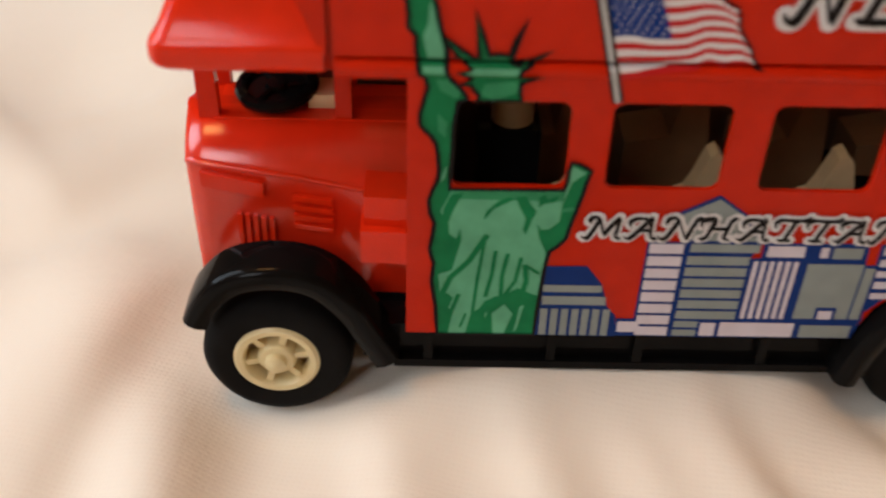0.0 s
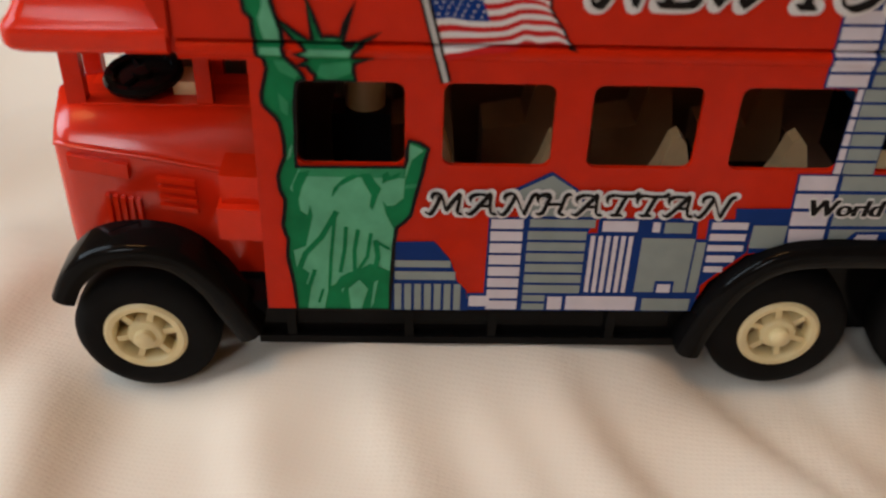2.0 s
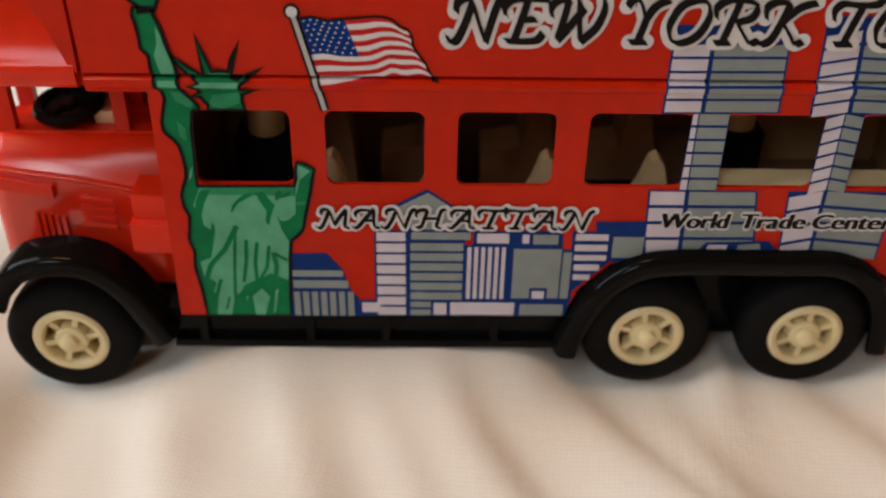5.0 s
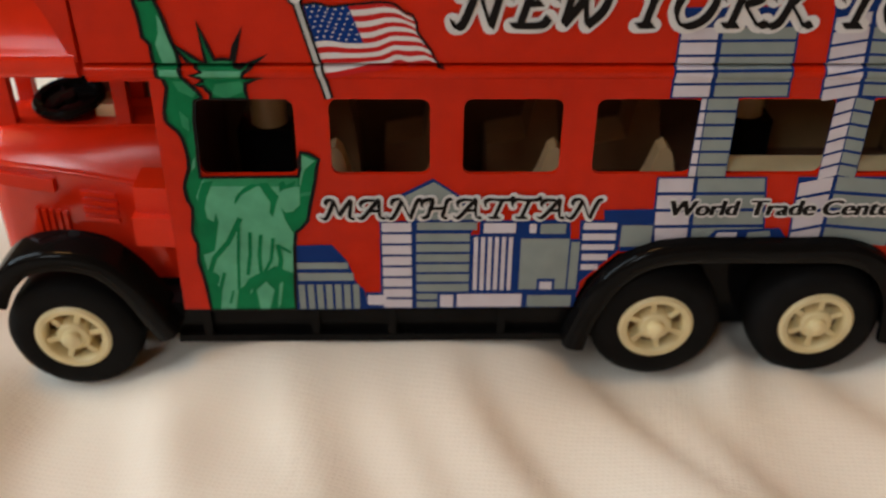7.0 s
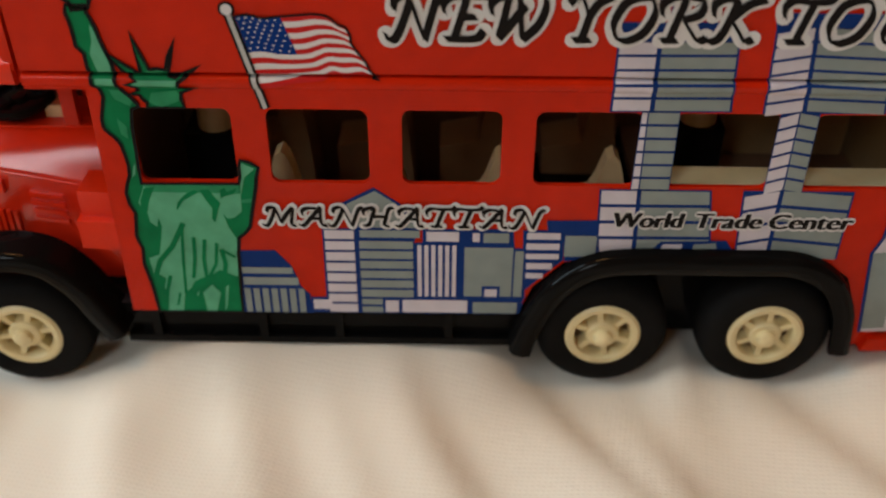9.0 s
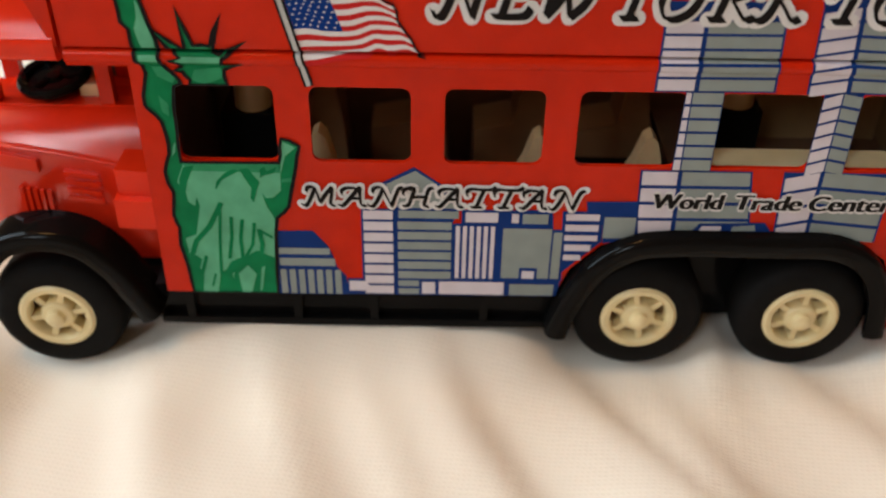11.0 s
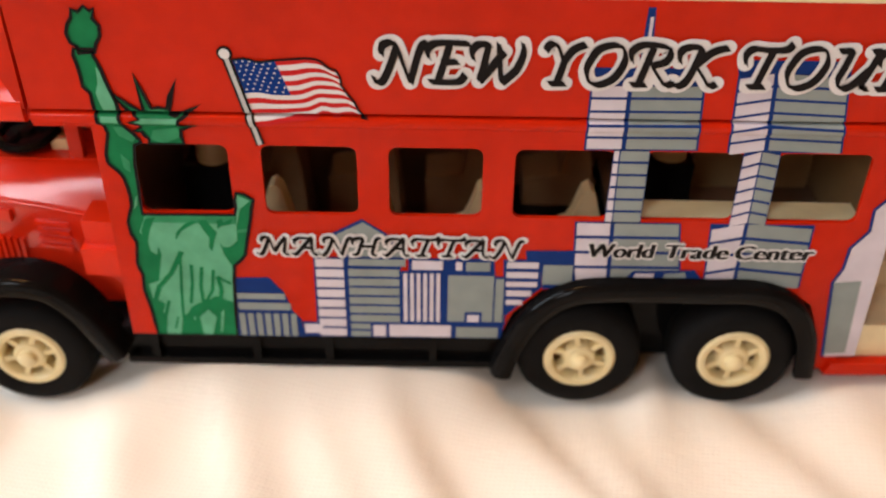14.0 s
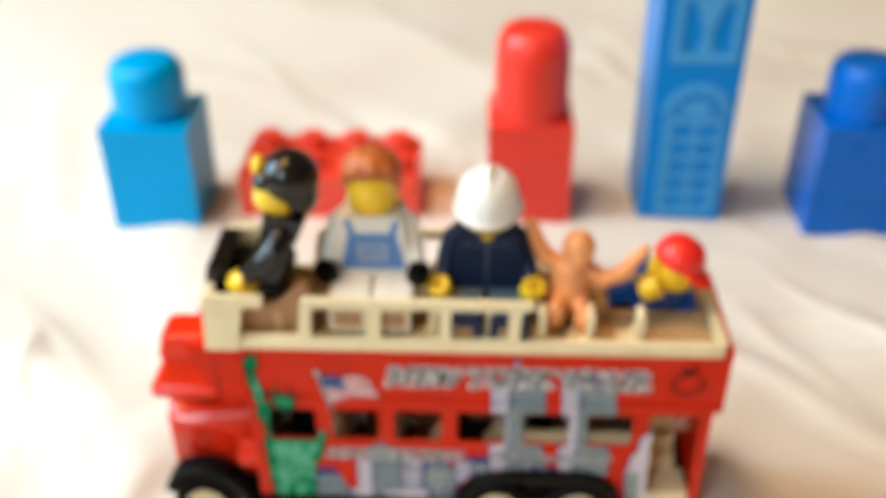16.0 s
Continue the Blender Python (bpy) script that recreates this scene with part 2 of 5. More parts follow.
def prism(bm, outline, y0, y1, mat=0):
    """A polygon in x and z, drawn out along y."""
    a = [bm.verts.new((x, y0, z)) for x, z in outline]
    b = [bm.verts.new((x, y1, z)) for x, z in outline]
    bm.faces.new(a).material_index = mat
    bm.faces.new(b[::-1]).material_index = mat
    n = len(a)
    for i in range(n):
        bm.faces.new((a[i], b[i], b[(i + 1) % n], a[(i + 1) % n])).material_index = mat
    return a + b


def plate(bm, loops, y0, y1, mat=0):
    """A plate in x and z, the first loop its outline and the others openings through it."""
    flat = [[Vector((x, z, 0)) for x, z in loop] for loop in loops]
    tris = mathutils.geometry.tessellate_polygon(flat)
    pts = [p for loop in flat for p in loop]
    a = [bm.verts.new((p.x, y0, p.y)) for p in pts]
    b = [bm.verts.new((p.x, y1, p.y)) for p in pts]
    for i, j, k in tris:
        bm.faces.new((a[i], a[j], a[k])).material_index = mat
        bm.faces.new((b[k], b[j], b[i])).material_index = mat
    at = 0
    for loop in loops:
        n = len(loop)
        for i in range(n):
            p, q = at + i, at + (i + 1) % n
            bm.faces.new((a[p], b[p], b[q], a[q])).material_index = mat
        at += n


def rounded(x0, x1, z0, z1, r, lean=0.0, n=4):
    """A rectangle with rounded corners; lean shifts its top along x."""
    out = []
    for cx, cz, a0 in ((x1 - r, z1 - r, 0), (x0 + r, z1 - r, 90), (x0 + r, z0 + r, 180), (x1 - r, z0 + r, 270)):
        for i in range(n + 1):
            a = radians(a0 + 90 * i / n)
            x, z = cx + r * math.cos(a), cz + r * math.sin(a)
            out.append((x + lean * (z - z0) / (z1 - z0), z))
    return out


def lathe(bm, profile, m=None, n=32, mat=0):
    """Turns (radius, height) pairs about z; closed at radius 0."""
    rings, made = [], []
    for r, h in profile:
        if r < 1e-6:
            ring = [bm.verts.new((0, 0, h))]
        else:
            ring = [bm.verts.new((r * math.cos(2 * math.pi * i / n), r * math.sin(2 * math.pi * i / n), h)) for i in range(n)]
        rings.append(ring)
        made += ring
    for a, b in zip(rings, rings[1:]):
        for i in range(n):
            j = (i + 1) % n
            if len(a) == 1 and len(b) == 1:
                continue
            if len(a) == 1:
                f = bm.faces.new((a[0], b[i], b[j]))
            elif len(b) == 1:
                f = bm.faces.new((a[i], b[0], a[j]))
            else:
                f = bm.faces.new((a[i], b[i], b[j], a[j]))
            f.material_index = mat
    if m:
        bmesh.ops.transform(bm, matrix=m, verts=made)
    return made


def ball(bm, at, size, mat=0, turn=None, n=20):
    """An ellipsoid of the given half-sizes."""
    prof = [(math.sin(math.pi * i / 12), -math.cos(math.pi * i / 12)) for i in range(13)]
    prof[0], prof[-1] = (0, -1), (0, 1)
    m = Matrix.Translation(at) @ (turn or Matrix()) @ Matrix.Diagonal((*size, 1))
    return lathe(bm, prof, m, n, mat)


def tube(bm, path, radii, mat=0, n=14, caps=True):
    """A round bar along a path, with its radius at each point; rounded ends."""
    pts = [Vector(p) for p in path]
    rings = []
    for i, p in enumerate(pts):
        d = (pts[min(i + 1, len(pts) - 1)] - pts[max(i - 1, 0)]).normalized()
        side = d.orthogonal().normalized() if i == 0 else (last - d * last.dot(d)).normalized()
        last = side
        up = d.cross(side)
        r = radii[i] if isinstance(radii, (list, tuple)) else radii
        rings.append([bm.verts.new(p + r * (math.cos(2 * math.pi * k / n) * side + math.sin(2 * math.pi * k / n) * up)) for k in range(n)])
    for a, b in zip(rings, rings[1:]):
        for k in range(n):
            bm.faces.new((a[k], a[(k + 1) % n], b[(k + 1) % n], b[k])).material_index = mat
    for ring in (rings[0], rings[-1]):
        bm.faces.new(ring).material_index = mat
    if caps:
        for p, r in ((pts[0], radii[0] if isinstance(radii, (list, tuple)) else radii), (pts[-1], radii[-1] if isinstance(radii, (list, tuple)) else radii)):
            ball(bm, p, (r, r, r), mat, n=n)


# ---------------------------------------------------------------- the room round the bed
def wall_box(name, x0, x1, y0, y1, z0, z1, mat, label, category):
    bm = bmesh.new()
    box(bm, x0, x1, y0, y1, z0, z1)
    return tagged(part(name, bm, mat), label, category, kind="structure")


wall_box("floor", -800, 2300, -1100, 2300, -600, -550, BOARDS, "brown boarded bedroom floor under the bed", "floor")
wall_box("ceiling", -800, 2300, -1100, 2300, 1900, 1950, PAINT, "plain white painted bedroom ceiling", "ceiling")
# Walls are unseen, added to shape the light on the bed.
wall_box("wall_north", -800, 2300, 2200, 2300, -550, 1900, WALL, "plain dark tan bedroom wall, added unseen to dim the bounce", "wall")
wall_box("wall_east", 2200, 2300, -1000, 2200, -550, 1900, WALL, "plain dark tan bedroom wall, added unseen to dim the bounce", "wall")
bm = bmesh.new()
box(bm, -800, -700, -1000, 2200, -550, 210)
box(bm, -800, -700, -1000, 2200, 830, 1900)
box(bm, -800, -700, -1000, -280, 210, 830)
box(bm, -800, -700, 280, 2200, 210, 830)
tagged(part("wall_west", bm, WALL), "plain dark tan bedroom wall with a window opening, added unseen", "wall", kind="structure")
bm = bmesh.new()
box(bm, -800, 2300, -1100, -1000, -550, 570)
box(bm, -800, 2300, -1100, -1000, 1110, 1900)
box(bm, -800, -710, -1100, -1000, 570, 1110)
box(bm, -330, 2300, -1100, -1000, 570, 1110)
tagged(part("wall_south", bm, WALL), "plain dark tan bedroom wall with a window opening, added unseen", "wall", kind="structure")
bm = bmesh.new()
box(bm, -600, 1200, -700, 1300, -550, -22)
soften(bm, 40, 3)
tagged(part("mattress", bm, TICKING), "thick pale mattress under the white sheet", "mattress")


# ---------------------------------------------------------------- the sheet
def ridge(x, y, x0, y0, x1, y1, height, wide, lean=0.0):
    """A fold from one place to another, steeper on one side, that dies out at both ends."""
    dx, dy = x1 - x0, y1 - y0
    length = math.hypot(dx, dy)
    s = ((x - x0) * dx + (y - y0) * dy) / length
    d = ((x - x0) * dy - (y - y0) * dx) / length
    d = d + np.minimum(3.0, wide * 0.3) * np.sin(s / (4.0 * wide) + x0)
    w = np.where(d > 0, wide * (1 + lean), wide * (1 - lean))
    ends = 1 / (1 + np.exp(-(s + 1) / 3)) / (1 + np.exp((s - length) / 14))
    return height * np.exp(-((d / w) ** 2)) * ends


FOLDS = [
    (9.0, -3, 17, -30, 2.1, 3.8, -0.2), (23.0, -3, 32, -28, 1.6, 3.4, -0.4), (42.0, -4, 58, -40, 1.9, 4.2, 0.45), (56.0, -4, 71, -36, 1.7, 3.8, 0.5), (75.5, 3, 96, -34, 1.5, 4.0, 0.3),
    (-12.0, -4, -9, -44, 4.4, 5.6, 0.1), (92.0, 2, 106, -30, 1.6, 5.0, 0.1), (33.0, -8, 44, -34, 1.1, 2.6, 0.2), (66.0, -10, 80, -40, 1.2, 2.8, 0.3),
    (24, -16, 44, -70, 2.2, 7, 0.3), (62, -20, 84, -72, 2.4, 8, -0.3), (88, -22, 118, -75, 2.4, 6.5, 0.2),
]
# farther off
FOLDS += [
    (-15, 16, -22, -16, 2.6, 5.0, 0.3), (-24, 14, -46, -40, 2.2, 8, 0.0),
    (-20, 20, -100, 0, 3.0, 9, 0.0), (-30, 40, -160, 120, 4.0, 13, 0.2), (112, 10, 190, -40, 3.0, 11, 0.0),
    (120, 40, 230, 90, 2.4, 14, 0.2), (-10, 60, -90, 200, 3.0, 16, 0.1), (40, 190, 160, 330, 5.0, 22, -0.2),
    (-120, 180, 60, 300, 6.0, 20, 0.2), (150, 190, 330, 250, 4.0, 26, 0.1),
]


folds_rng = random.Random(11)
for _ in range(46):
    fx, fy = folds_rng.uniform(-230, 300), folds_rng.uniform(-60, 400)
    if -35 < fx < 135 and -25 < fy < 60:
        continue
    way, long = radians(folds_rng.choice((-35, -60, 25, 150)) + folds_rng.uniform(-22, 22)), folds_rng.uniform(40, 130)
    FOLDS.append((fx, fy, fx + long * math.cos(way), fy + long * math.sin(way), folds_rng.uniform(0.7, 2.2), folds_rng.uniform(3.0, 8.0), folds_rng.uniform(-0.4, 0.4)))


# fine wrinkles
for _ in range(170):
    fx, fy = folds_rng.uniform(-150, 220), folds_rng.uniform(-50, 330)
    if -28 < fx < 125 and -45 < fy < 45:
        continue
    way, long = radians(folds_rng.choice((-40, -65, 20, 145)) + folds_rng.uniform(-25, 25)), folds_rng.uniform(15, 50)
    FOLDS.append((fx, fy, fx + long * math.cos(way), fy + long * math.sin(way), folds_rng.uniform(0.5, 1.25), folds_rng.uniform(1.8, 3.6), folds_rng.uniform(-0.4, 0.4)))


def sheet_height(x, y):
    x, y = np.asarray(x, float), np.asarray(y, float)
    z = 1.2 + 2.6 * np.exp(-(((x - 50) / 75) ** 4) - (((y - 8) / 45) ** 4))
    # the sheet bulges up against the underside between the wheels
    def plateau(v, lo, hi, soft):
        return 1 / (1 + np.exp(-(v - lo) / soft)) / (1 + np.exp((v - hi) / soft))
    belly = np.where(y < 3, np.exp(-(((y - 3) / 9) ** 2)), 1) * plateau(y, -40, 26, 3)
    z = z + belly * (4.4 * plateau(x, 13, 53, 1.8) + 3.0 * plateau(x, 70.3, 73.2, 0.9) + 3.6 * plateau(x, 91, 118, 2.0) + 1.5 * plateau(x, -30, -9, 3.0))
    for wx, deep in ((0.0, 1.5), (62.9, 0.5), (80.4, 0.4)):
        z = z - deep * np.exp(-(((x - wx) / 6.5) ** 2) - (((y + 3.0) / 6.0) ** 2))
    ramp = np.clip((-10 - x) / 38, 0, 1)
    z = z - 4.5 * ramp * ramp * (3 - 2 * ramp) * plateau(y, 0, 85, 8)
    far = 1 - np.exp(-(((x - 50) / 150) ** 2) - (((y - 40) / 110) ** 2))
    z = z + far * (3.5 * np.sin(x / 61 + 0.7 * np.sin(y / 90)) * np.sin(y / 83 + 1.0) + 1.2 * np.sin((x + 1.7 * y) / 47 + 1.6 * np.sin(x / 130 + 1.0) + 1.2 * np.sin(y / 170)))
    under = np.exp(-(((x - 50) / 62) ** 8) - (((y - 15) / 13) ** 8))
    for fold in FOLDS:
        z = z + ridge(x, y, *fold) * (1 - under)
    return z


def grid(lo, hi, near_lo, near_hi, fine, coarse):
    a = np.arange(near_lo, near_hi, fine)
    left, right, step = [], [], fine
    p = near_lo
    while p > lo:
        step = min(step * 1.08, coarse)
        p -= step
        left.append(max(p, lo))
    p, step = near_hi, fine
    while p < hi:
        right.append(p)
        step = min(step * 1.08, coarse)
        p += step
    return np.array(left[::-1] + list(a) + right + [hi])


gx, gy = grid(-640, 1240, -80, 210, 1.6, 22), grid(-740, 1340, -75, 190, 1.6, 22)
X, Y = np.meshgrid(gx, gy)
Z = sheet_height(X, Y)
rs = np.random.RandomState(3)
Z = Z + sum(a * np.sin(X * math.cos(w) / s + Y * math.sin(w) / s + p) for a, s, w, p in zip((0.30, 0.25, 0.2, 0.16, 0.12), (17, 13, 9.5, 7, 5), rs.uniform(0, 3.1, 5), rs.uniform(0, 6, 5)))
verts = np.stack([X, Y, Z], -1).reshape(-1, 3) * MM
nx, ny = len(gx), len(gy)
idx = np.arange(nx * ny).reshape(ny, nx)
faces = np.stack([idx[:-1, :-1], idx[:-1, 1:], idx[1:, 1:], idx[1:, :-1]], -1).reshape(-1, 4)
me = bpy.data.meshes.new("bed_sheet")
me.from_pydata(verts.tolist(), [], faces.tolist())
me.materials.append(SHEET)
me.polygons.foreach_set("use_smooth", [True] * len(me.polygons))
tagged(new("bed_sheet", me), "creased cream-white cotton sheet spread over the bed", "bed sheet", kind="structure")


def rest(x, y):
    return float(sheet_height(x, y))


# ---------------------------------------------------------------- the toy bus
WIDE = 25.0
bus = thing("toy_bus", (46, 12.5, 4), "red open-top toy double-decker bus with printed sides, on a bed sheet", "toy bus")


def skin(z):
    """How far the side stands out at a height: a bead and a groove run along it between the decks."""
    if 39.5 < z < 40.68:
        return -0.34 * math.sqrt(max(0.0, 1 - ((z - 40.09) / 0.59) ** 2))
    knots = ((0, 0), (40.70, 0), (40.76, 0.5), (41.0, 0.5), (41.08, 0), (99, 0))
    for (z0, y0), (z1, y1) in zip(knots, knots[1:]):
        if z <= z1:
            return y0 + (y1 - y0) * (z - z0) / (z1 - z0)
    return 0


def drape(bm, lift=0.0, deep=0.6):
    """Lays a flat drawing or a plate's outer face over the bead and the groove."""
    for z in (39.5, 39.53, 39.62, 39.76, 39.92, 40.09, 40.26, 40.42, 40.55, 40.64, 40.68, 40.70, 40.76, 41.0, 41.08):
        bmesh.ops.bisect_plane(bm, geom=bm.verts[:] + bm.edges[:] + bm.faces[:], plane_co=(0, 0, z), plane_no=(0, 0, 1))
    for v in bm.verts:
        if v.co.y < deep:
            v.co.y += skin(v.co.z) - lift
    return bm


WINDOWS = [(16.0, 25.5), (28.8, 38.4), (41.6, 51.1), (54.3, 64.3), (67.3, 77.2), (80.4, 90.0)]
OUTLINE = [(12.2, 12.8), (53.6, 12.9), (55.0, 16.6), (58.0, 19.8), (62.0, 21.0), (84.0, 21.0), (87.8, 18.4), (89.6, 14.0), (89.8, 9.2),
           (92.4, 9.2), (93.1, 37.5), (103.2, 37.6), (103.7, 9.6), (105.4, 9.6), (105.5, 38.4), (107.2, 39.0), (107.2, 53.6), (6.5, 52.9), (6.8, 39.2), (12.4, 39.2)]


def side_panel(y0, y1):
    bm = bmesh.new()
    plate(bm, [OUTLINE] + [rounded(a, b, 29.3, 37.4, 0.9) for a, b in WINDOWS], y0, y1)
    return bm


bm = side_panel(0, 0.55)
drape(bm, 0.0, 0.3)
part("side_panel", bm, RED, bus, smooth=50)
bm = side_panel(WIDE - 0.6, WIDE)
part("side_panel", bm, RED, bus, smooth=20)
# rear wall, rear of the upper deck, deck between the storeys
part("rear_wall", rounded_box(104.2, 105.4, 1.3, WIDE - 1.3, 9.6, 38.2, 0.2), RED, bus)
part("rear_wall", rounded_box(106.0, 107.2, 1.3, WIDE - 1.3, 38.6, 53.8, 0.25), RED, bus)
part("deck", rounded_box(7.0, 106.0, 1.4, WIDE - 1.4, 39.2, 40.4, 0.1), CREAM, bus)
bm = bmesh.new()
prism(bm, [(91.0, 9.0), (105.8, 9.3), (105.8, 10.9), (91.6, 10.6)], -0.9, WIDE)
soften(bm, 0.4, 2)
part("platform", bm, RED, bus)

# the stairs behind the rear opening
part("step", rounded_box(93.4, 103.4, 0.6, 8.0, 10.7, 15.2, 0.8, 3), CREAM, bus, "cream moulded entrance step")
for i in range(6):
    part("step", rounded_box(93.4, 101.4, 8.0 + 2.3 * i, WIDE - 1.6, 15.2 + 3.6 * i, 18.75 + 3.6 * i, 0.4), CREAM, bus)
part("stair_wall", rounded_box(92.0, 93.2, 1.4, 23, 11, 39, 0.15), STAIR_SHADE, bus)

# canopy over the driver
bm = bmesh.new()
# each tier: height, front, near side, far side; the cab covers the near half only above the first tier
TIERS = ((39.3, -6.5, 0.9, 24.3), (39.4, -7.0, 0.4, 24.6), (39.65, -7.4, 0.1, 24.9), (40.0, -7.65, -0.08, 25), (40.4, -7.72, -0.1, 25), (41.2, -7.7, -0.1, 25), (41.55, -7.62, -0.02, 25), (41.85, -7.45, 0.13, 24.9),
         (42.1, -7.2, 0.36, 24.5), (42.5, -6.95, 0.6, 23.5), (43.5, -6.5, 1.05, 21.5), (45.0, -5.85, 1.6, 19.5), (47.4, -5.0, 2.3, 16.9), (47.9, -4.75, 2.5, 16.6), (48.3, -4.6, 2.5, 16.0),
         (48.45, -4.9, 2.0, 13.0), (48.65, -5.2, 1.4, 12.0), (48.95, -5.25, 1.15, 10.4), (49.4, -5.1, 1.05, 10.0), (53.6, -4.1, 1.1, 9.0), (54.1, -3.95, 1.25, 8.9), (54.45, -3.7, 1.5, 8.7), (54.65, -3.2, 2.0, 8.3), (54.7, -2.6, 2.6, 7.8))
rings = []
for z, xf, ys, yf in TIERS:
    r = 1.4
    xr = 6.0
    ring = [(max(xr, xf + 2 * r + 0.3), ys)]
    for cx, cy, a0 in ((xf + r, ys + r, 270), (xf + r, yf - r, 180)):
        ring += [(cx + r * math.cos(radians(a0 - 22.5 * i)), cy + r * math.sin(radians(a0 - 22.5 * i))) for i in range(5)]
    ring.append((max(xr, xf + 2 * r + 0.3), yf))
    rings.append([bm.verts.new((x, y, z)) for x, y in ring])
for a, b in zip(rings, rings[1:]):
    for i in range(len(a)):
        j = (i + 1) % len(a)
        bm.faces.new((a[i], a[j], b[j], b[i]))
bm.faces.new(rings[0])
bm.faces.new(rings[-1][::-1])
part("canopy", bm, RED_LIT, bus, "glossy bright red moulded front canopy", smooth=50)
bm = bmesh.new()
prism(bm, [(6.25, 40.9), (6.25, 53.0), (1.2, 53.0), (1.8, 50.0), (4.0, 45.8), (5.7, 41.3)], 0.1, WIDE - 0.1)
soften(bm, 0.22, 2)
part("corner_post", bm, RED, bus)
part("corner_post", rounded_box(5.4, 7.6, 0.9, WIDE - 0.9, 39.4, 53.0, 0.2), RED, bus)

# bonnet: set in from the side, with a rounded bead along its sloping shoulder
bm = bmesh.new()
rings = []
for x, y0, zc in ((-8.3, 9.4, 26.4), (-8.2, 8.0, 27.5), (-7.9, 7.0, 28.1), (-7.3, 6.4, 28.4), (-6.0, 6.0, 28.3), (2.0, 5.6, 27.35), (8.0, 5.2, 26.4), (13.0, 5.0, 25.1)):
    rise = 30.1 - (zc + 0.3)
    side = [(0.3, 12.5), (0.0, 17.0), (0.0, zc - 1.36)]
    side += [(-0.3 * math.cos(radians(a)), zc - 1.06 + 0.3 * math.sin(radians(a))) for a in (-60, -30, 0, 30, 60)] + [(0.0, zc - 0.78), (0.03, zc - 0.68)]
    side += [(0.14, zc - 0.5), (0.42, zc - 0.13), (0.76, zc + 0.26), (0.95, zc + 0.3 + 0.08 * rise), (1.3, zc + 0.3 + 0.26 * rise), (2.0, zc + 0.3 + 0.54 * rise), (3.0, zc + 0.3 + 0.86 * rise), (3.8, zc + 0.3 + 0.97 * rise), (5.0, 30.1)]
    ring = [(x, min(y0 + dy, 11.0 + 0.2 * dy), z) for dy, z in side] + [(x, WIDE / 2, 30.2)]
    ring += [(px, WIDE - py, pz) for px, py, pz in ring[-2::-1]]
    rings.append([bm.verts.new(p) for p in ring])
for a, b in zip(rings, rings[1:]):
    for i in range(len(a) - 1):
        bm.faces.new((a[i], a[i + 1], b[i + 1], b[i]))
    bm.faces.new((a[-1], a[0], b[0], b[-1]))
bm.faces.new(rings[0])
bm.faces.new(rings[-1][::-1])
part("bonnet", bm, RED_GLOSS, bus, "red bonnet with a glossy rounded shoulder edge", smooth=55)


def on_bonnet(x):
    """The bonnet side's depth at a place along it."""
    return 6.05 - 1.05 * (x + 7.5) / 20.5


def bonnet_piece(name, x0, x1, z0, z1, out, r=0.2, fall=0.0, label=""):
    """A raised moulding on the bonnet's side; fall: how much it drops towards the cab."""
    bm = bmesh.new()
    box(bm, x0, x1, -out, 0.5, z0, z1)
    soften(bm, r, 2)
    for v in bm.verts:
        v.co.y += on_bonnet(v.co.x)
        v.co.z -= fall * (v.co.x - x0)
    return part(name, bm, RED_LIT, bus, label)


bonnet_piece("badge_bar", -6.4, -0.8, 25.1, 26.6, 0.55, 0.2, 0.16)
for i in range(5):
    bonnet_piece("louvre", -3.5 + 0.74 * i, -3.08 + 0.74 * i, 18.0, 22.2 - 0.1 * i, 0.45, 0.15)
for i in range(4):
    bonnet_piece("louvre", 1.8, 5.4, 24.0 - 1.03 * i, 24.5 - 1.03 * i, 0.5, 0.16, 0.1)
bonnet_piece("step_box", 8.2, 12.5, 20.6, 24.0, 4.7, 0.45)
bonnet_piece("step_panel", 8.5, 12.5, 23.8, 27.0, 3.7, 0.3, 0.03)

# cab: pillars, floor, steering wheel, driver's seat
for x0, x1 in ((-6.7, -4.9), (5.6, 7.1)):
    for y in (9.4, 15.6):
        part("pillar", rounded_box(x0, x1, y, y + 1.2, 28.6, 40.0, 0.25), RED, bus)
# Bulkhead and cab wall are red parts coloured brown for the cab's shade; lining added.
part("bulkhead", rounded_box(12.5, 13.5, 0.9, WIDE - 0.9, 13.0, 39.2, 0.15), INNER_SHADE, bus)
part("shade_liner", rounded_box(13.5, 14.0, 1.2, WIDE - 1.2, 15.0, 39.0, 0.1), INNER_SHADE, bus)
part("cab_wall", rounded_box(-1.5, 12.3, 17.4, 18.4, 28.6, 39.6, 0.2), INNER_SHADE, bus)
part("cab_floor", rounded_box(-5.4, 12.2, 9.2, WIDE - 9.0, 28.2, 30.15, 0.3), RED_LIT, bus)
bm = bmesh.new()
steer = Matrix.Translation((0.0, 12.6, 31.7)) @ pose(0, 0, 0, 8, -4, 0)
circle = [(3.3 * math.cos(2 * math.pi * i / 24), 3.3 * math.sin(2 * math.pi * i / 24), 0) for i in range(25)]
tube(bm, [steer @ Vector(p) for p in circle], 0.62, n=8, caps=False)
for a in (0, 120, 240):
    tube(bm, [steer @ Vector((0, 0, 0)), steer @ Vector((3.2 * math.cos(radians(a)), 3.2 * math.sin(radians(a)), 0))], 0.35, n=6, caps=False)
lathe(bm, [(0, 0.5), (0.9, 0.4), (1.1, 0.0), (3.0, -0.05), (3.0, -0.45), (1.0, -0.6), (0.5, -2.4), (0, -2.4)], steer, 24)
part("steering_wheel", bm, BLACK, bus, "black plastic steering wheel")
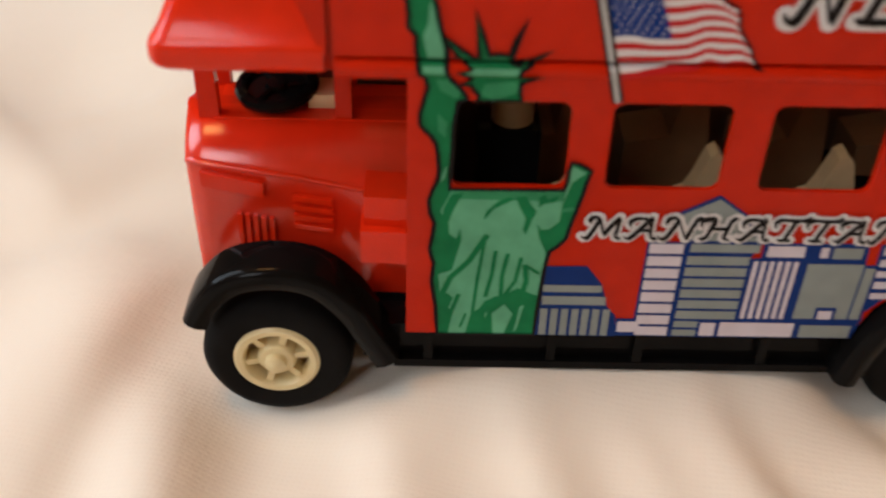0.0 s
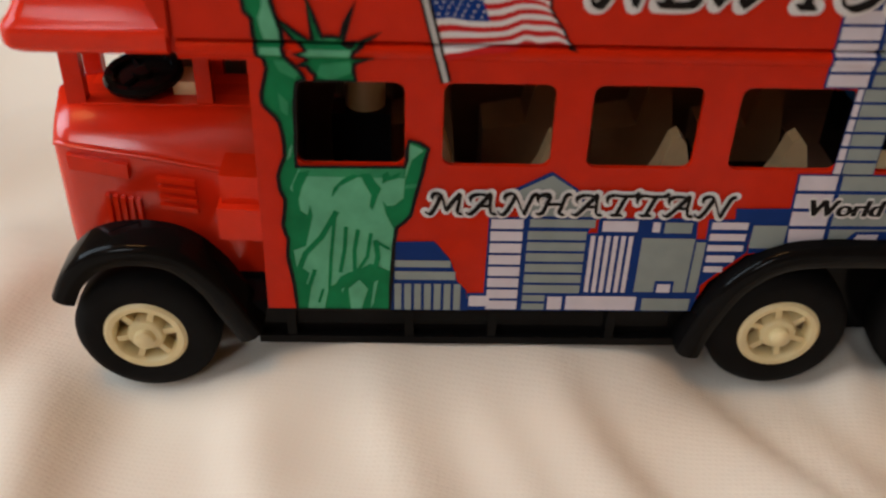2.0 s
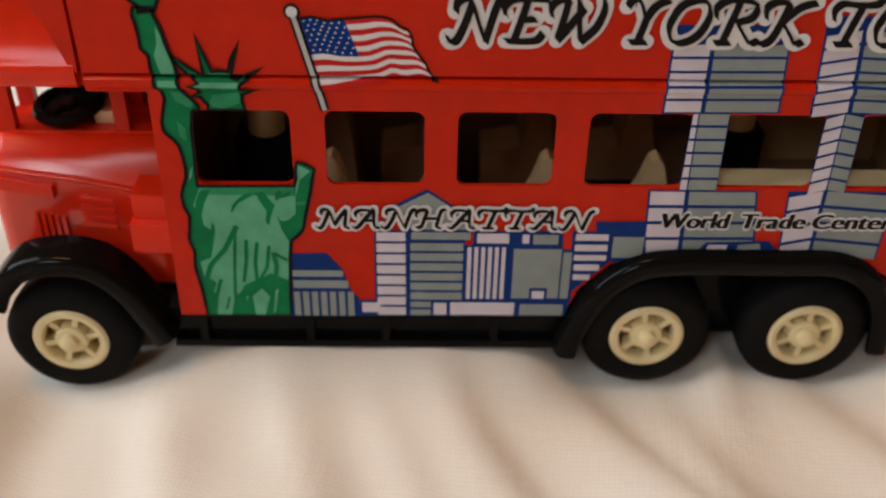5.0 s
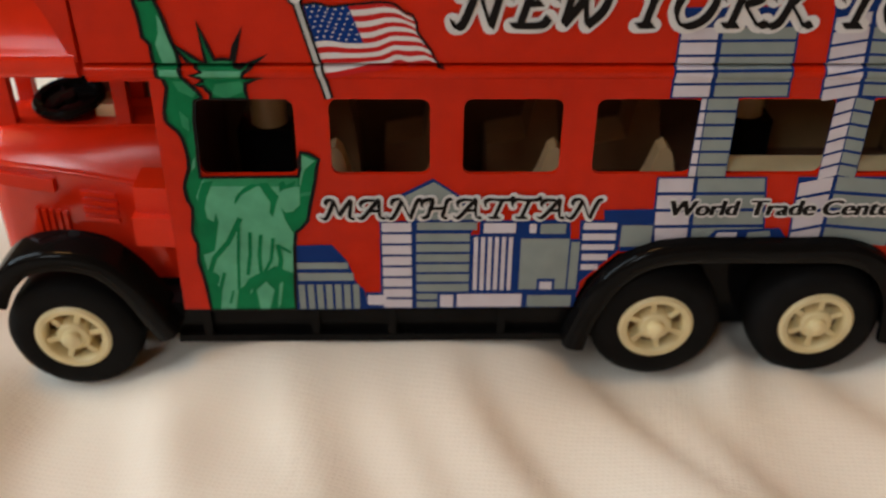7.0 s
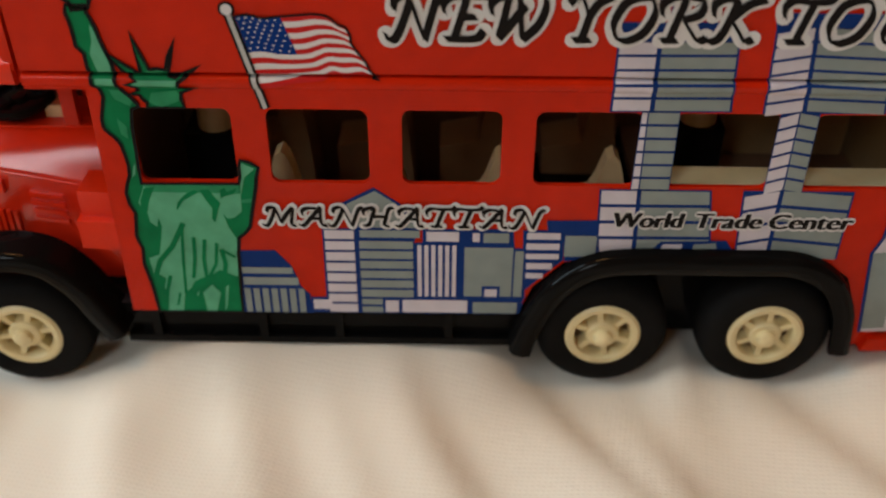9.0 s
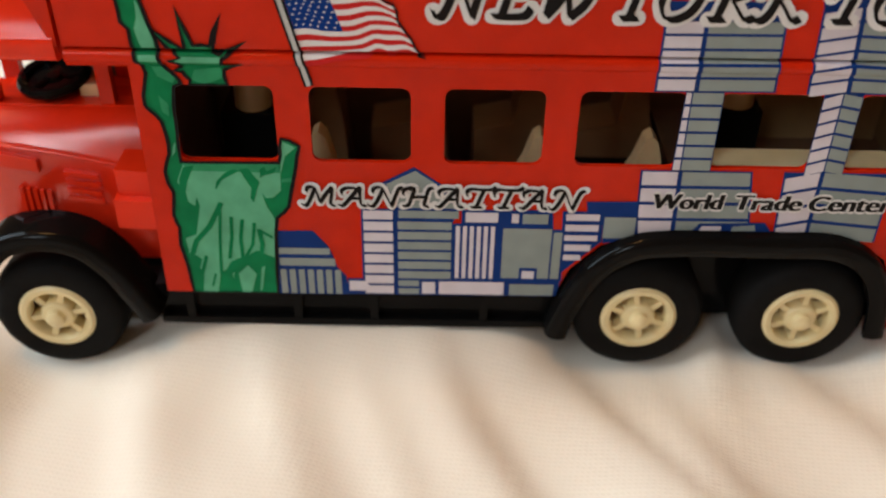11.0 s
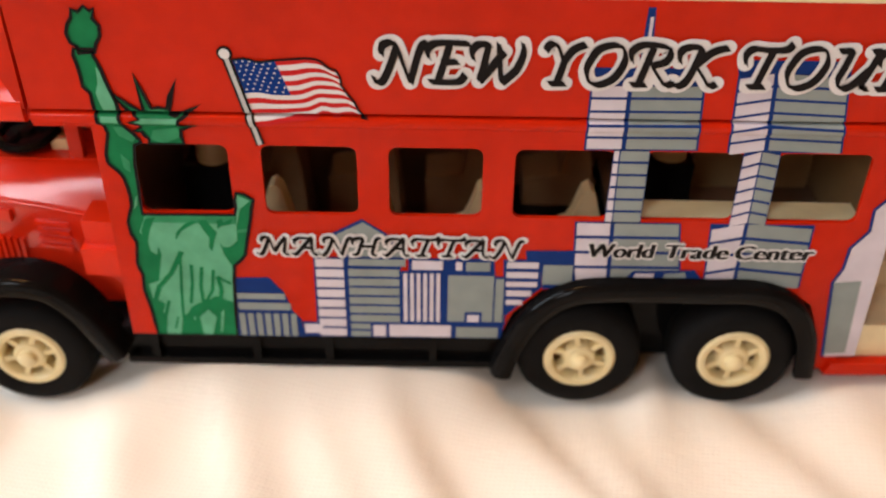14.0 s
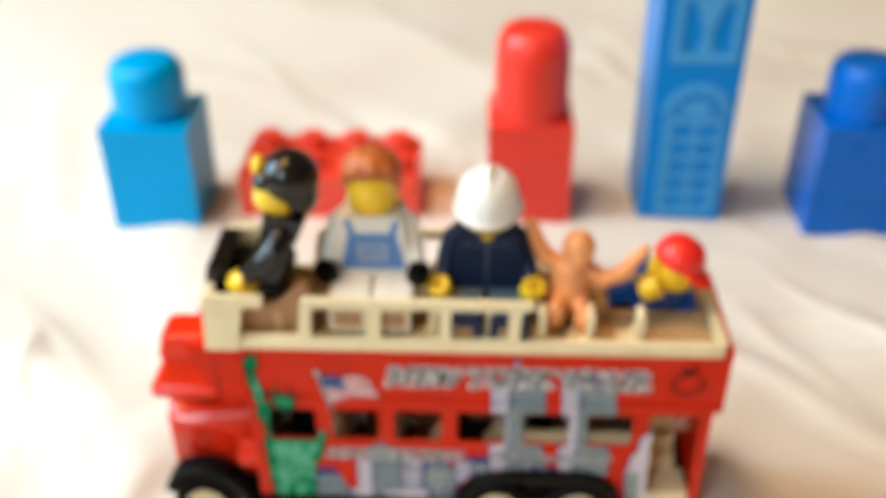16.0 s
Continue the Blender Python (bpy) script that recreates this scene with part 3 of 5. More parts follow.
part("driver_seat", rounded_box(3.0, 5.4, 11.2, 14.6, 30.0, 31.5, 0.4), CREAM, bus)


# mudguards: an arched strip with a rolled outer edge
def arch(name, line, inner, lip=1.9):
    bm = bmesh.new()
    outer, under = [], []
    strips = []
    n = len(line)
    for i, (x, z) in enumerate(line):
        x0, z0 = line[max(i - 1, 0)]
        x1, z1 = line[min(i + 1, n - 1)]
        d = Vector((x1 - x0, z1 - z0)).normalized()
        out = Vector((-d.y, d.x))
        sec = [(-1.5, -lip - 0.3), (-1.85, -lip * 0.7), (-1.85, -0.5), (-1.6, -0.1), (-1.1, 0.15), (inner, 0.25), (inner, -0.7), (-0.9, -0.8), (-0.9, -lip - 0.3)]
        strips.append([bm.verts.new((x + out.x * o, y, z + out.y * o)) for y, o in sec])
    for a, b in zip(strips, strips[1:]):
        for k in range(len(a)):
            j = (k + 1) % len(a)
            bm.faces.new((a[k], a[j], b[j], b[k]))
    bm.faces.new(strips[0])
    bm.faces.new(strips[-1][::-1])
    return part(name, bm, BLACK, bus, "glossy black moulded mudguard", smooth=50)


def curve(points, n=8):
    """A smooth line through points (Catmull-Rom)."""
    out = []
    p = [points[0]] + list(points) + [points[-1]]
    for i in range(1, len(p) - 2):
        for k in range(n):
            t = k / n
            out.append(tuple(0.5 * (2 * p[i][c] + (p[i + 1][c] - p[i - 1][c]) * t + (2 * p[i - 1][c] - 5 * p[i][c] + 4 * p[i + 1][c] - p[i + 2][c]) * t * t
                                    + (3 * p[i][c] - p[i - 1][c] - 3 * p[i + 1][c] + p[i + 2][c]) * t ** 3) for c in (0, 1)))
    return out + [points[-1]]


FRONT_ARCH = curve([(-8.0, 14.9), (-6.6, 17.6), (-3.8, 20.2), (0.4, 21.1), (4.6, 20.2), (7.8, 17.2), (9.9, 13.4), (11.4, 10.6)])
REAR_ARCH = curve([(53.0, 8.6), (54.2, 13.0), (56.6, 17.7), (60.2, 20.7), (65, 21.7), (75.5, 21.7), (82.0, 21.5), (86.4, 19.2), (88.9, 14.8), (89.7, 9.2)])
for line, inner in ((FRONT_ARCH, 2.6), (REAR_ARCH, 3.0)):
    arch("mudguard", line, inner)
for line in (FRONT_ARCH, REAR_ARCH):
    ob = arch("mudguard", line, 3.0)
    ob.data.transform(Matrix.Translation((0, WIDE * MM, 0)) @ Matrix.Diagonal((1, -1, 1, 1)))
    ob.data.flip_normals()

# chassis
part("chassis", rounded_box(-4.0, 104.0, 5.0, WIDE - 5.0, 6.8, 13.2, 0.4), BLACK, bus)
part("sill", rounded_box(8.0, 57.0, 1.2, WIDE - 1.2, 8.6, 12.8, 0.3), BLACK, bus, "black plastic sill under the printed side")
part("wheel_box", rounded_box(54.5, 89.4, 4.6, WIDE - 4.6, 10.0, 21.0, 0.3), BLACK, bus)
part("wheel_box", rounded_box(-5.8, 13.0, 5.6, WIDE - 5.6, 8.4, 16.5, 0.3), BLACK, bus)
for x in (14.3, 26.0, 34.3, 46.2):
    part("rib", rounded_box(x - 0.45, x + 0.45, 0.3, 1.6, 8.5, 12.8, 0.15), BLACK, bus)
part("sill_edge", rounded_box(11.0, 54.0, 0.2, 1.6, 8.2, 9.1, 0.2), BLACK, bus)
for y in (3.2, 22.0):
    bm = bmesh.new()
    lathe(bm, [(0, 0), (0.9, 0), (0.9, 0.8), (0.5, 1.0), (0, 1.0)], Matrix.Translation((4.6, y - 1.6, 17.2)) @ pose(0, 0, 0, 90, 0, 0), 12)
    part("screw", bm, BLACK, bus)


def wheel(x, y, z, out, turn):
    """A wheel whose outer face looks along out (-1 near side, 1 far side)."""
    hub = new("wheel")
    hub.empty_display_size = 0.005
    hub.parent = bus
    hub.matrix_parent_inverse = bus.matrix_basis.inverted()
    hub.matrix_basis = Matrix.Translation((x * MM, y * MM, z * MM)) @ pose(0, 0, 0, 90 if out < 0 else -90, 0, 0)
    base = Matrix.Translation((x, y, z)) @ pose(0, 0, 0, 90 if out < 0 else -90, 0, 0) @ pose(0, 0, 0, 0, 0, turn)
    bm = bmesh.new()
    lathe(bm, [(3.9, -0.4), (4.2, 0.0), (5.6, 0.15), (6.5, -0.2), (7.05, -0.9), (7.2, -2.4), (7.1, -4.4), (6.6, -5.2), (4.0, -5.3), (3.9, -0.4)], base, 48)
    tyre = part("tyre", bm, TYRE, None, "", 40)
    bm = bmesh.new()
    lathe(bm, [(2.95, -1.6), (3.0, -0.2), (3.2, 0.12), (3.75, 0.18), (4.1, -0.1), (4.15, -1.6), (2.95, -1.6)], base, 48)
    # Disc behind the spokes: its tan stands for ivory shaded in the recess.
    lathe(bm, [(0, -2.6), (4.0, -2.6), (4.0, -3.0), (0, -3.0)], base, 32, 1)
    lathe(bm, [(1.9, -2.1), (1.85, -0.35), (1.6, 0.0), (1.05, 0.1), (0.95, 0.75), (0.6, 1.0), (0, 1.05)], base, 24)
    for k in range(6):
        m = base @ pose(0, 0, 0, 0, 0, 60 * k)
        box(bm, 1.6, 3.1, -0.32, 0.32, -1.9, -0.3, 0, m)
    rim = part("rim", bm, [HUB, TAN], None, "ivory plastic six-spoke rim", 40)
    for ob in (tyre, rim):
        ob.parent = hub
        ob.matrix_parent_inverse = hub.matrix_basis.inverted()
    return hub


for x, z, turn in ((0.0, 9.8, 12), (62.9, 10.8, 40), (80.4, 11.0, 25)):
    wheel(x, -1.0, z, -1, turn)
    wheel(x, WIDE + 1.0, z, 1, turn)

# lower deck: floor, seats, bench, clockwork housings
part("lower_floor", rounded_box(12.6, 92.0, 4.9, WIDE - 4.9, 13.4, 15.0, 0.2), INNER_SHADE, bus)
# Added dark sheet on the far wall, standing for shade inside.
part("shade_liner", rounded_box(13.6, 91.6, WIDE - 1.7, WIDE - 0.7, 13.4, 29.2, 0.15), INNER_SHADE, bus)


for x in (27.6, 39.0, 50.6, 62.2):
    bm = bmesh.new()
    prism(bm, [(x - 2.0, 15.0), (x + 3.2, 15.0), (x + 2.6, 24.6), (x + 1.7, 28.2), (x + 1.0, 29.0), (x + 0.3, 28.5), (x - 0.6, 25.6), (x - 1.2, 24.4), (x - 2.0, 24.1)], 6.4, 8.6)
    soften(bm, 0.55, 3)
    part("seat", bm, SHADED_CREAM, bus)
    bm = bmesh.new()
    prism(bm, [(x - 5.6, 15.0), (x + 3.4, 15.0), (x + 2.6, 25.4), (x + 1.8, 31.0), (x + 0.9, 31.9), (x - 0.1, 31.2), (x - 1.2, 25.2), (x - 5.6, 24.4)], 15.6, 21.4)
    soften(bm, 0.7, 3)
    part("seat", bm, SEAT_SHADE, bus)
part("bench", rounded_box(67.2, 91.0, 1.2, 4.4, 24.0, 29.0, 0.7, 3), CREAM, bus)
part("rear_floor", rounded_box(66.4, 91.5, 1.7, WIDE - 1.7, 22.0, 23.2, 0.2), INNER_SHADE, bus)
part("partition", rounded_box(77.0, 91.0, 17.0, 18.2, 15.0, 39.0, 0.2), STAIR_SHADE, bus)
for x, y, z0, z1 in ((21.3, 10.0, 15.0, 30.4), (72.2, 12.0, 23.0, 30.5)):
    part("motor_housing", rounded_box(x - 2.8, x + 2.8, y - 2.6, y + 4, z0, z1, 0.6), BLACK, bus)
    bm = bmesh.new()
    lathe(bm, [(0, z1), (1.9, z1), (1.9, z1 + 3.4), (1.5, 39), (0, 39)], Matrix.Translation((x + 0.3, y - 0.4, 0)), 20)
    part("peg", bm, STAIR_SHADE, bus)

# upper deck: a cream tray with seats and a windowed rail along both sides
bm = bmesh.new()
plate(bm, [rounded(5.4, 106.0, -0.4, WIDE + 0.4, 1.6), rounded(6.8, 104.6, 1.1, WIDE - 1.1, 1.2)], 0, 2.8)
bmesh.ops.transform(bm, matrix=Matrix(((1, 0, 0, 0), (0, 0, 1, 0), (0, 1, 0, 53.2), (0, 0, 0, 1))), verts=bm.verts[:])
soften(bm, 0.3, 2, 60)
part("rim_rail", bm, CREAM, bus)
part("upper_floor", rounded_box(6.4, 105.2, 0.9, WIDE - 0.9, 51.6, 52.8, 0.1), TAN, bus, "tan plastic upper deck floor")
part("rear_rim", rounded_box(106.0, 107.3, -0.1, WIDE + 0.1, 52.6, 54.6, 0.4), RED, bus)

RAIL = [(23.4, 55.9), (24.6, 64.4), (25.4, 65.2), (68.4, 65.0), (68.8, 63.9), (66.4, 63.2), (66.0, 55.9)]
HOLES = [rounded(26.2, 37.0, 56.2, 63.3, 0.7, 0.3), rounded(39.6, 50.7, 56.2, 63.3, 0.7, 0.1), rounded(53.0, 63.9, 56.2, 63.3, 0.7, 0.0)]
PANEL = [(5.4, 53.0), (6.2, 64.9), (6.9, 65.7), (16.8, 65.5), (17.6, 65.0), (17.2, 63.4), (13.4, 63.2), (12.2, 55.4), (12.0, 53.0)]
for y0 in (-0.5, WIDE - 0.9):
    bm = bmesh.new()
    plate(bm, [RAIL] + HOLES, y0, y0 + 1.4)
    soften(bm, 0.2, 2, 60)
    part("window_rail", bm, CREAM, bus)
    bm = bmesh.new()
    prism(bm, PANEL, y0 - 0.35, y0 + 1.2)
    soften(bm, 0.35, 2)
    part("front_screen", bm, CREAM, bus)
part("front_screen", rounded_box(5.8, 7.2, 0.6, WIDE - 0.6, 53.0, 64.6, 0.3), CREAM, bus)


def bench_back(x, y0, y1, high):
    """A thin upright seat back with a tapered top and its cushion."""
    bm = bmesh.new()
    prism(bm, [(x - 3.6, 52.8), (x + 1.0, 52.8), (x + 1.2, 52.8 + high), (x + 0.5, 53.2 + high), (x - 0.1, 52.8 + high), (x - 0.4, 55.4), (x - 1.4, 54.4), (x - 3.6, 54.2)], y0, y1)
    for v in bm.verts:
        if v.co.z > 57:
            v.co.y = (y0 + y1) / 2 + (v.co.y - (y0 + y1) / 2) * 0.72
    soften(bm, 0.3, 2)
    return part("seat", bm, CREAM, bus)


bm = bmesh.new()
prism(bm, [(8.4, 52.8), (26.4, 52.8), (26.0, 65.6), (25.2, 66.4), (24.0, 66.0), (20.0, 62.0), (14.0, 60.4), (8.8, 60.0)], 2.2, 4.6)
soften(bm, 0.4, 2)
part("seat", bm, SEAT_TAN, bus, "brown plastic seat side at the front of the upper deck")
# A thin highlight on the seat side, built as a pale bar.
part("highlight_bar", rounded_box(19.0, 20.3, 1.8, 2.4, 52.8, 60.4, 0.2), TAN, bus)
for x in (38.4, 49.0, 59.9, 70.1, 79.3, 88.9):
    bench_back(x, 1.6, 6.4, 8.0)
    bench_back(x, 15.2, 22.6, 7.6)


# ---------------------------------------------------------------- prints on the near side
def shape(bm, pts, mat=0, layer=0):
    """A flat printed patch in x and z."""
    vs = [bm.verts.new((x, -0.03 * layer, z)) for x, z in pts]
    flat = [[Vector((x, z, 0)) for x, z in pts]]
    for i, j, k in mathutils.geometry.tessellate_polygon(flat):
        bm.faces.new((vs[i], vs[j], vs[k])).material_index = mat


def stroke(bm, pts, wide, mat=0, layer=0, closed=False):
    """A printed line along points."""
    p = [Vector(q) for q in pts]
    n = len(p)
    a, b = [], []
    for i in range(n):
        d0 = p[i] - p[i - 1] if (closed or i) else p[1] - p[0]
        d1 = p[(i + 1) % n] - p[i] if (closed or i < n - 1) else d0
        d = (d0.normalized() + d1.normalized())
        d = d.normalized() if d.length > 1e-6 else d0.normalized()
        off = Vector((-d.y, d.x)) * wide / 2
        a.append(bm.verts.new((p[i].x + off.x, -0.03 * layer, p[i].y + off.y)))
        b.append(bm.verts.new((p[i].x - off.x, -0.03 * layer, p[i].y - off.y)))
    for i in range(n if closed else n - 1):
        j = (i + 1) % n
        bm.faces.new((a[i], a[j], b[j], b[i])).material_index = mat


def slab(bm, x0, x1, z0, z1, mat, layer=2, lean=0.0):
    shape(bm, [(x0, z0), (x1, z0), (x1 + lean, z1), (x0 + lean, z1)], mat, layer)


def printed(name, bm, mats, label):
    drape(bm, 0.06, 99)
    ob = part(name, bm, mats, bus, label, 50)
    return ob


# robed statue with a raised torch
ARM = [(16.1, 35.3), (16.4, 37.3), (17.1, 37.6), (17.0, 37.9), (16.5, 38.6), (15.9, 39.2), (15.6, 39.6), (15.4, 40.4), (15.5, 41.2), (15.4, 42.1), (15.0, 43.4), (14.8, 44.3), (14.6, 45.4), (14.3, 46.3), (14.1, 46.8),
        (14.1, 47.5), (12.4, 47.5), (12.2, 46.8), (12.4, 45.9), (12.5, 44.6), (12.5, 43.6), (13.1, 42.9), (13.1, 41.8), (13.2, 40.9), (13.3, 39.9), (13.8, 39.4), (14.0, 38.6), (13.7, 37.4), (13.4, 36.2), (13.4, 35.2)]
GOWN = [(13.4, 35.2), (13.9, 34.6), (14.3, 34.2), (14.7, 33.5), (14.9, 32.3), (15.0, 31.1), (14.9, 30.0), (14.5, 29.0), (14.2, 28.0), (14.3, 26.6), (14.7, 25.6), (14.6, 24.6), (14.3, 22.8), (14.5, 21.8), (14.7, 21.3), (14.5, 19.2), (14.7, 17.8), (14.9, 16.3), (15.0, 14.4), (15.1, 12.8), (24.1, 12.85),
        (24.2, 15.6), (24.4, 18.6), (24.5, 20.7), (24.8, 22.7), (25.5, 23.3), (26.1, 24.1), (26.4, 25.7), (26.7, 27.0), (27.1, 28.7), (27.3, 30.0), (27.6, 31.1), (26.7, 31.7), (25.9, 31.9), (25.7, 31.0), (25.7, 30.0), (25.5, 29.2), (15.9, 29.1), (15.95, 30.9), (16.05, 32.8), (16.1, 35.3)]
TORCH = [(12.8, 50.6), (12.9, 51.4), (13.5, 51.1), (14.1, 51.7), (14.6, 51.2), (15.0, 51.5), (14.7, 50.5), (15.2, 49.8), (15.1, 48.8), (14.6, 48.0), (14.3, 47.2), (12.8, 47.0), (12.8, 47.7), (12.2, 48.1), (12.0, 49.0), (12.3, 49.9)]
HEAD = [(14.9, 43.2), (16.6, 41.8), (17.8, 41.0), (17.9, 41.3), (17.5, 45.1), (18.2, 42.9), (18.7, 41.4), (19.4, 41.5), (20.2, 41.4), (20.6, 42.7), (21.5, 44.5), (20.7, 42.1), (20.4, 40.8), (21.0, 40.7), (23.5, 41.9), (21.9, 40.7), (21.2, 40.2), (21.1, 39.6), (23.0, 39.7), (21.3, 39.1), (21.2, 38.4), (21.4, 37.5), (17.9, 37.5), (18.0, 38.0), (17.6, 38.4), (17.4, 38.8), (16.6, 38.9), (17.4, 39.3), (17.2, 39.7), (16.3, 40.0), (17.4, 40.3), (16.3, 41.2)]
bm = bmesh.new()
for pts, closed in ((ARM, False), (GOWN, False), (TORCH, True), (HEAD, True)):
    shape(bm, pts, 0, 1)
    stroke(bm, pts, 0.36, 2, 4.8, closed)
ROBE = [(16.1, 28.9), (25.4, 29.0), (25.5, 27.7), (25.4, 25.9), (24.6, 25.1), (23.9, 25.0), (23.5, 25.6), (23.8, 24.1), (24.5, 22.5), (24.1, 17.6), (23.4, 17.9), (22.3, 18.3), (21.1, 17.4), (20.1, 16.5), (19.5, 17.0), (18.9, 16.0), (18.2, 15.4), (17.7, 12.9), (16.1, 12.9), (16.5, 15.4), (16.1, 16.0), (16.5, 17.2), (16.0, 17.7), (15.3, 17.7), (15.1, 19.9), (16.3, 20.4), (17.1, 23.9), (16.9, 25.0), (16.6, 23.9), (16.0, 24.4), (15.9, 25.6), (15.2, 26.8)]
shape(bm, ROBE, 1, 2)
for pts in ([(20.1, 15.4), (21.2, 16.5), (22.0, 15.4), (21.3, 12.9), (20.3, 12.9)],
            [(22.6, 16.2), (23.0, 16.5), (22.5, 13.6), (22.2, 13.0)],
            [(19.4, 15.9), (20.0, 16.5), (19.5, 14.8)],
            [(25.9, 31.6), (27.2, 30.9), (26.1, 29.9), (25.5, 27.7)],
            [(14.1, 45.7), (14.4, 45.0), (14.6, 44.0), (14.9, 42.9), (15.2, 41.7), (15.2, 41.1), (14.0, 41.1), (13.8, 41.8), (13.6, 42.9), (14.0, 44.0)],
            # Next two bands: light along the bead, put into the print as mint.
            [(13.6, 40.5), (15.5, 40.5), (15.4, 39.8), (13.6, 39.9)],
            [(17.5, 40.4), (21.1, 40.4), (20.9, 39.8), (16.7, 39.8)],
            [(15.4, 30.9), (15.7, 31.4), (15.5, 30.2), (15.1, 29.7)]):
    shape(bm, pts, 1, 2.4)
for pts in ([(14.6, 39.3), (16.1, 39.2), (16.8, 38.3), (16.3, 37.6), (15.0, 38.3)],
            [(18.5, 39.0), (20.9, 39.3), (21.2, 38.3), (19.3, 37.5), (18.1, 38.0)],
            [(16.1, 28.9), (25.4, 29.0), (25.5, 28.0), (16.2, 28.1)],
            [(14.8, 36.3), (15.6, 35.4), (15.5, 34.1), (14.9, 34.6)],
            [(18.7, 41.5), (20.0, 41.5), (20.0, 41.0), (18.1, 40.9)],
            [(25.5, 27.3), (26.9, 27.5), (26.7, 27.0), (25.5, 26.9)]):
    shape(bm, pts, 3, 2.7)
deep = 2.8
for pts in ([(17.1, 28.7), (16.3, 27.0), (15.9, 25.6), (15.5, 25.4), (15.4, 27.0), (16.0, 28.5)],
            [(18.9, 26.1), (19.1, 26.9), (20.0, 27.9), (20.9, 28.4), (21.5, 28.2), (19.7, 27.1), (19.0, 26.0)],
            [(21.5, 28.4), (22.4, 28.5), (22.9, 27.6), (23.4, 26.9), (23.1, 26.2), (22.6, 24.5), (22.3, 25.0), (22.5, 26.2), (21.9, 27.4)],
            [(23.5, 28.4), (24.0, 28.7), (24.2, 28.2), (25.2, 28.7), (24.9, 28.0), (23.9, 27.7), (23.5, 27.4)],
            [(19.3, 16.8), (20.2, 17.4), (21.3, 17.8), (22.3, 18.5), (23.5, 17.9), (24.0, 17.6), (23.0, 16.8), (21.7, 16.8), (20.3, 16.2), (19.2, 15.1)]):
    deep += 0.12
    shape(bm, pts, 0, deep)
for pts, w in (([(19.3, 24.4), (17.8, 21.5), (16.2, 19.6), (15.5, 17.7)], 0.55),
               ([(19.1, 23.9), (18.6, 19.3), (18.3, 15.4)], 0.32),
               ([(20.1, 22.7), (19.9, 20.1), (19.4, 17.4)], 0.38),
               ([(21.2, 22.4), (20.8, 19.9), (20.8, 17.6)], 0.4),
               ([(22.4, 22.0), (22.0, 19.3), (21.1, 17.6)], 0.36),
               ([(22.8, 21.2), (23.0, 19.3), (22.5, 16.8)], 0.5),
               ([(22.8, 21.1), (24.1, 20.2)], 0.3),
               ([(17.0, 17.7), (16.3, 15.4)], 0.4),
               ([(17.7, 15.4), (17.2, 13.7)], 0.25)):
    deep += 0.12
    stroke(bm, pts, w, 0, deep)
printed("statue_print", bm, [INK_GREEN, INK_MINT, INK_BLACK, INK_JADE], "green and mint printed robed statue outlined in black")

# the flag on its pole
bm = bmesh.new()
TOP = [(27.1, 46.6), (28.3, 46.8), (29.5, 46.4), (30.8, 46.6), (32.2, 46.7), (34.1, 46.9), (35.3, 46.7), (36.1, 45.9), (36.8, 45.7)]
LOW = [(28.7, 39.6), (30.1, 39.8), (31.4, 40.2), (33.2, 40.4), (34.5, 40.5), (35.6, 41.0), (36.6, 40.6), (38.2, 41.0), (39.7, 40.6)]


def flag_at(u, v):
    k = min(u * (len(TOP) - 1), len(TOP) - 1.001)
    i, f = int(k), k - int(k)
    t = [TOP[i][c] * (1 - f) + TOP[i + 1][c] * f for c in (0, 1)]
    b = [LOW[i][c] * (1 - f) + LOW[i + 1][c] * f for c in (0, 1)]
    wave = 0.3 * math.sin(2 * math.pi * (1.25 * u + 0.1 + 0.2 * v)) * math.sin(math.pi * v)
    fly = max(0.0, u - 0.86) / 0.14 * (0.45 * math.sin(math.pi * v) - 0.16 * math.sin(4 * math.pi * v))
    return (t[0] * (1 - v) + b[0] * v - fly, t[1] * (1 - v) + b[1] * v + wave)


for s in range(13):
    for u in range(18):
        shape(bm, [flag_at(u / 18, s / 13), flag_at((u + 1) / 18, s / 13), flag_at((u + 1) / 18, (s + 1) / 13), flag_at(u / 18, (s + 1) / 13)], 0 if s % 2 else 1, 1)
for u in range(8):
    shape(bm, [flag_at(u * 0.05, 0), flag_at((u + 1) * 0.05, 0), flag_at((u + 1) * 0.05, 7 / 13), flag_at(u * 0.05, 7 / 13)], 2, 2)
for r in range(7):
    for c in range(6):
        x, z = flag_at(0.03 + 0.064 * c + (0.03 if r % 2 else 0), 0.045 + r * 0.073)
        shape(bm, [(x - 0.13, z), (x, z - 0.1), (x + 0.13, z + 0.02), (x, z + 0.1)], 0, 3)
edge = [flag_at(u / 18, 0) for u in range(19)] + [flag_at(1, v / 6) for v in range(1, 7)] + [flag_at(u / 18, 1) for u in range(17, -1, -1)]
stroke(bm, edge[:26], 0.22, 3, 3)
POLE = [(26.45, 47.25), (28.95, 37.55)]
stroke(bm, POLE, 0.9, 3, 4)
stroke(bm, POLE, 0.42, 4, 5)
bx, bz = POLE[0]
for r, mat, lay in ((0.76, 3, 4), (0.52, 0, 6)):
    shape(bm, [(bx + r * math.cos(2 * math.pi * i / 12), bz + r * math.sin(2 * math.pi * i / 12)) for i in range(12)], mat, lay)
printed("flag_print", bm, [INK_WHITE, INK_RED, INK_BLUE, INK_BLACK, INK_SILVER], "printed star-and-stripe flag on a white pole")


# the skyline: navy grounds with white and grey panels upon them
SKYLINE = []


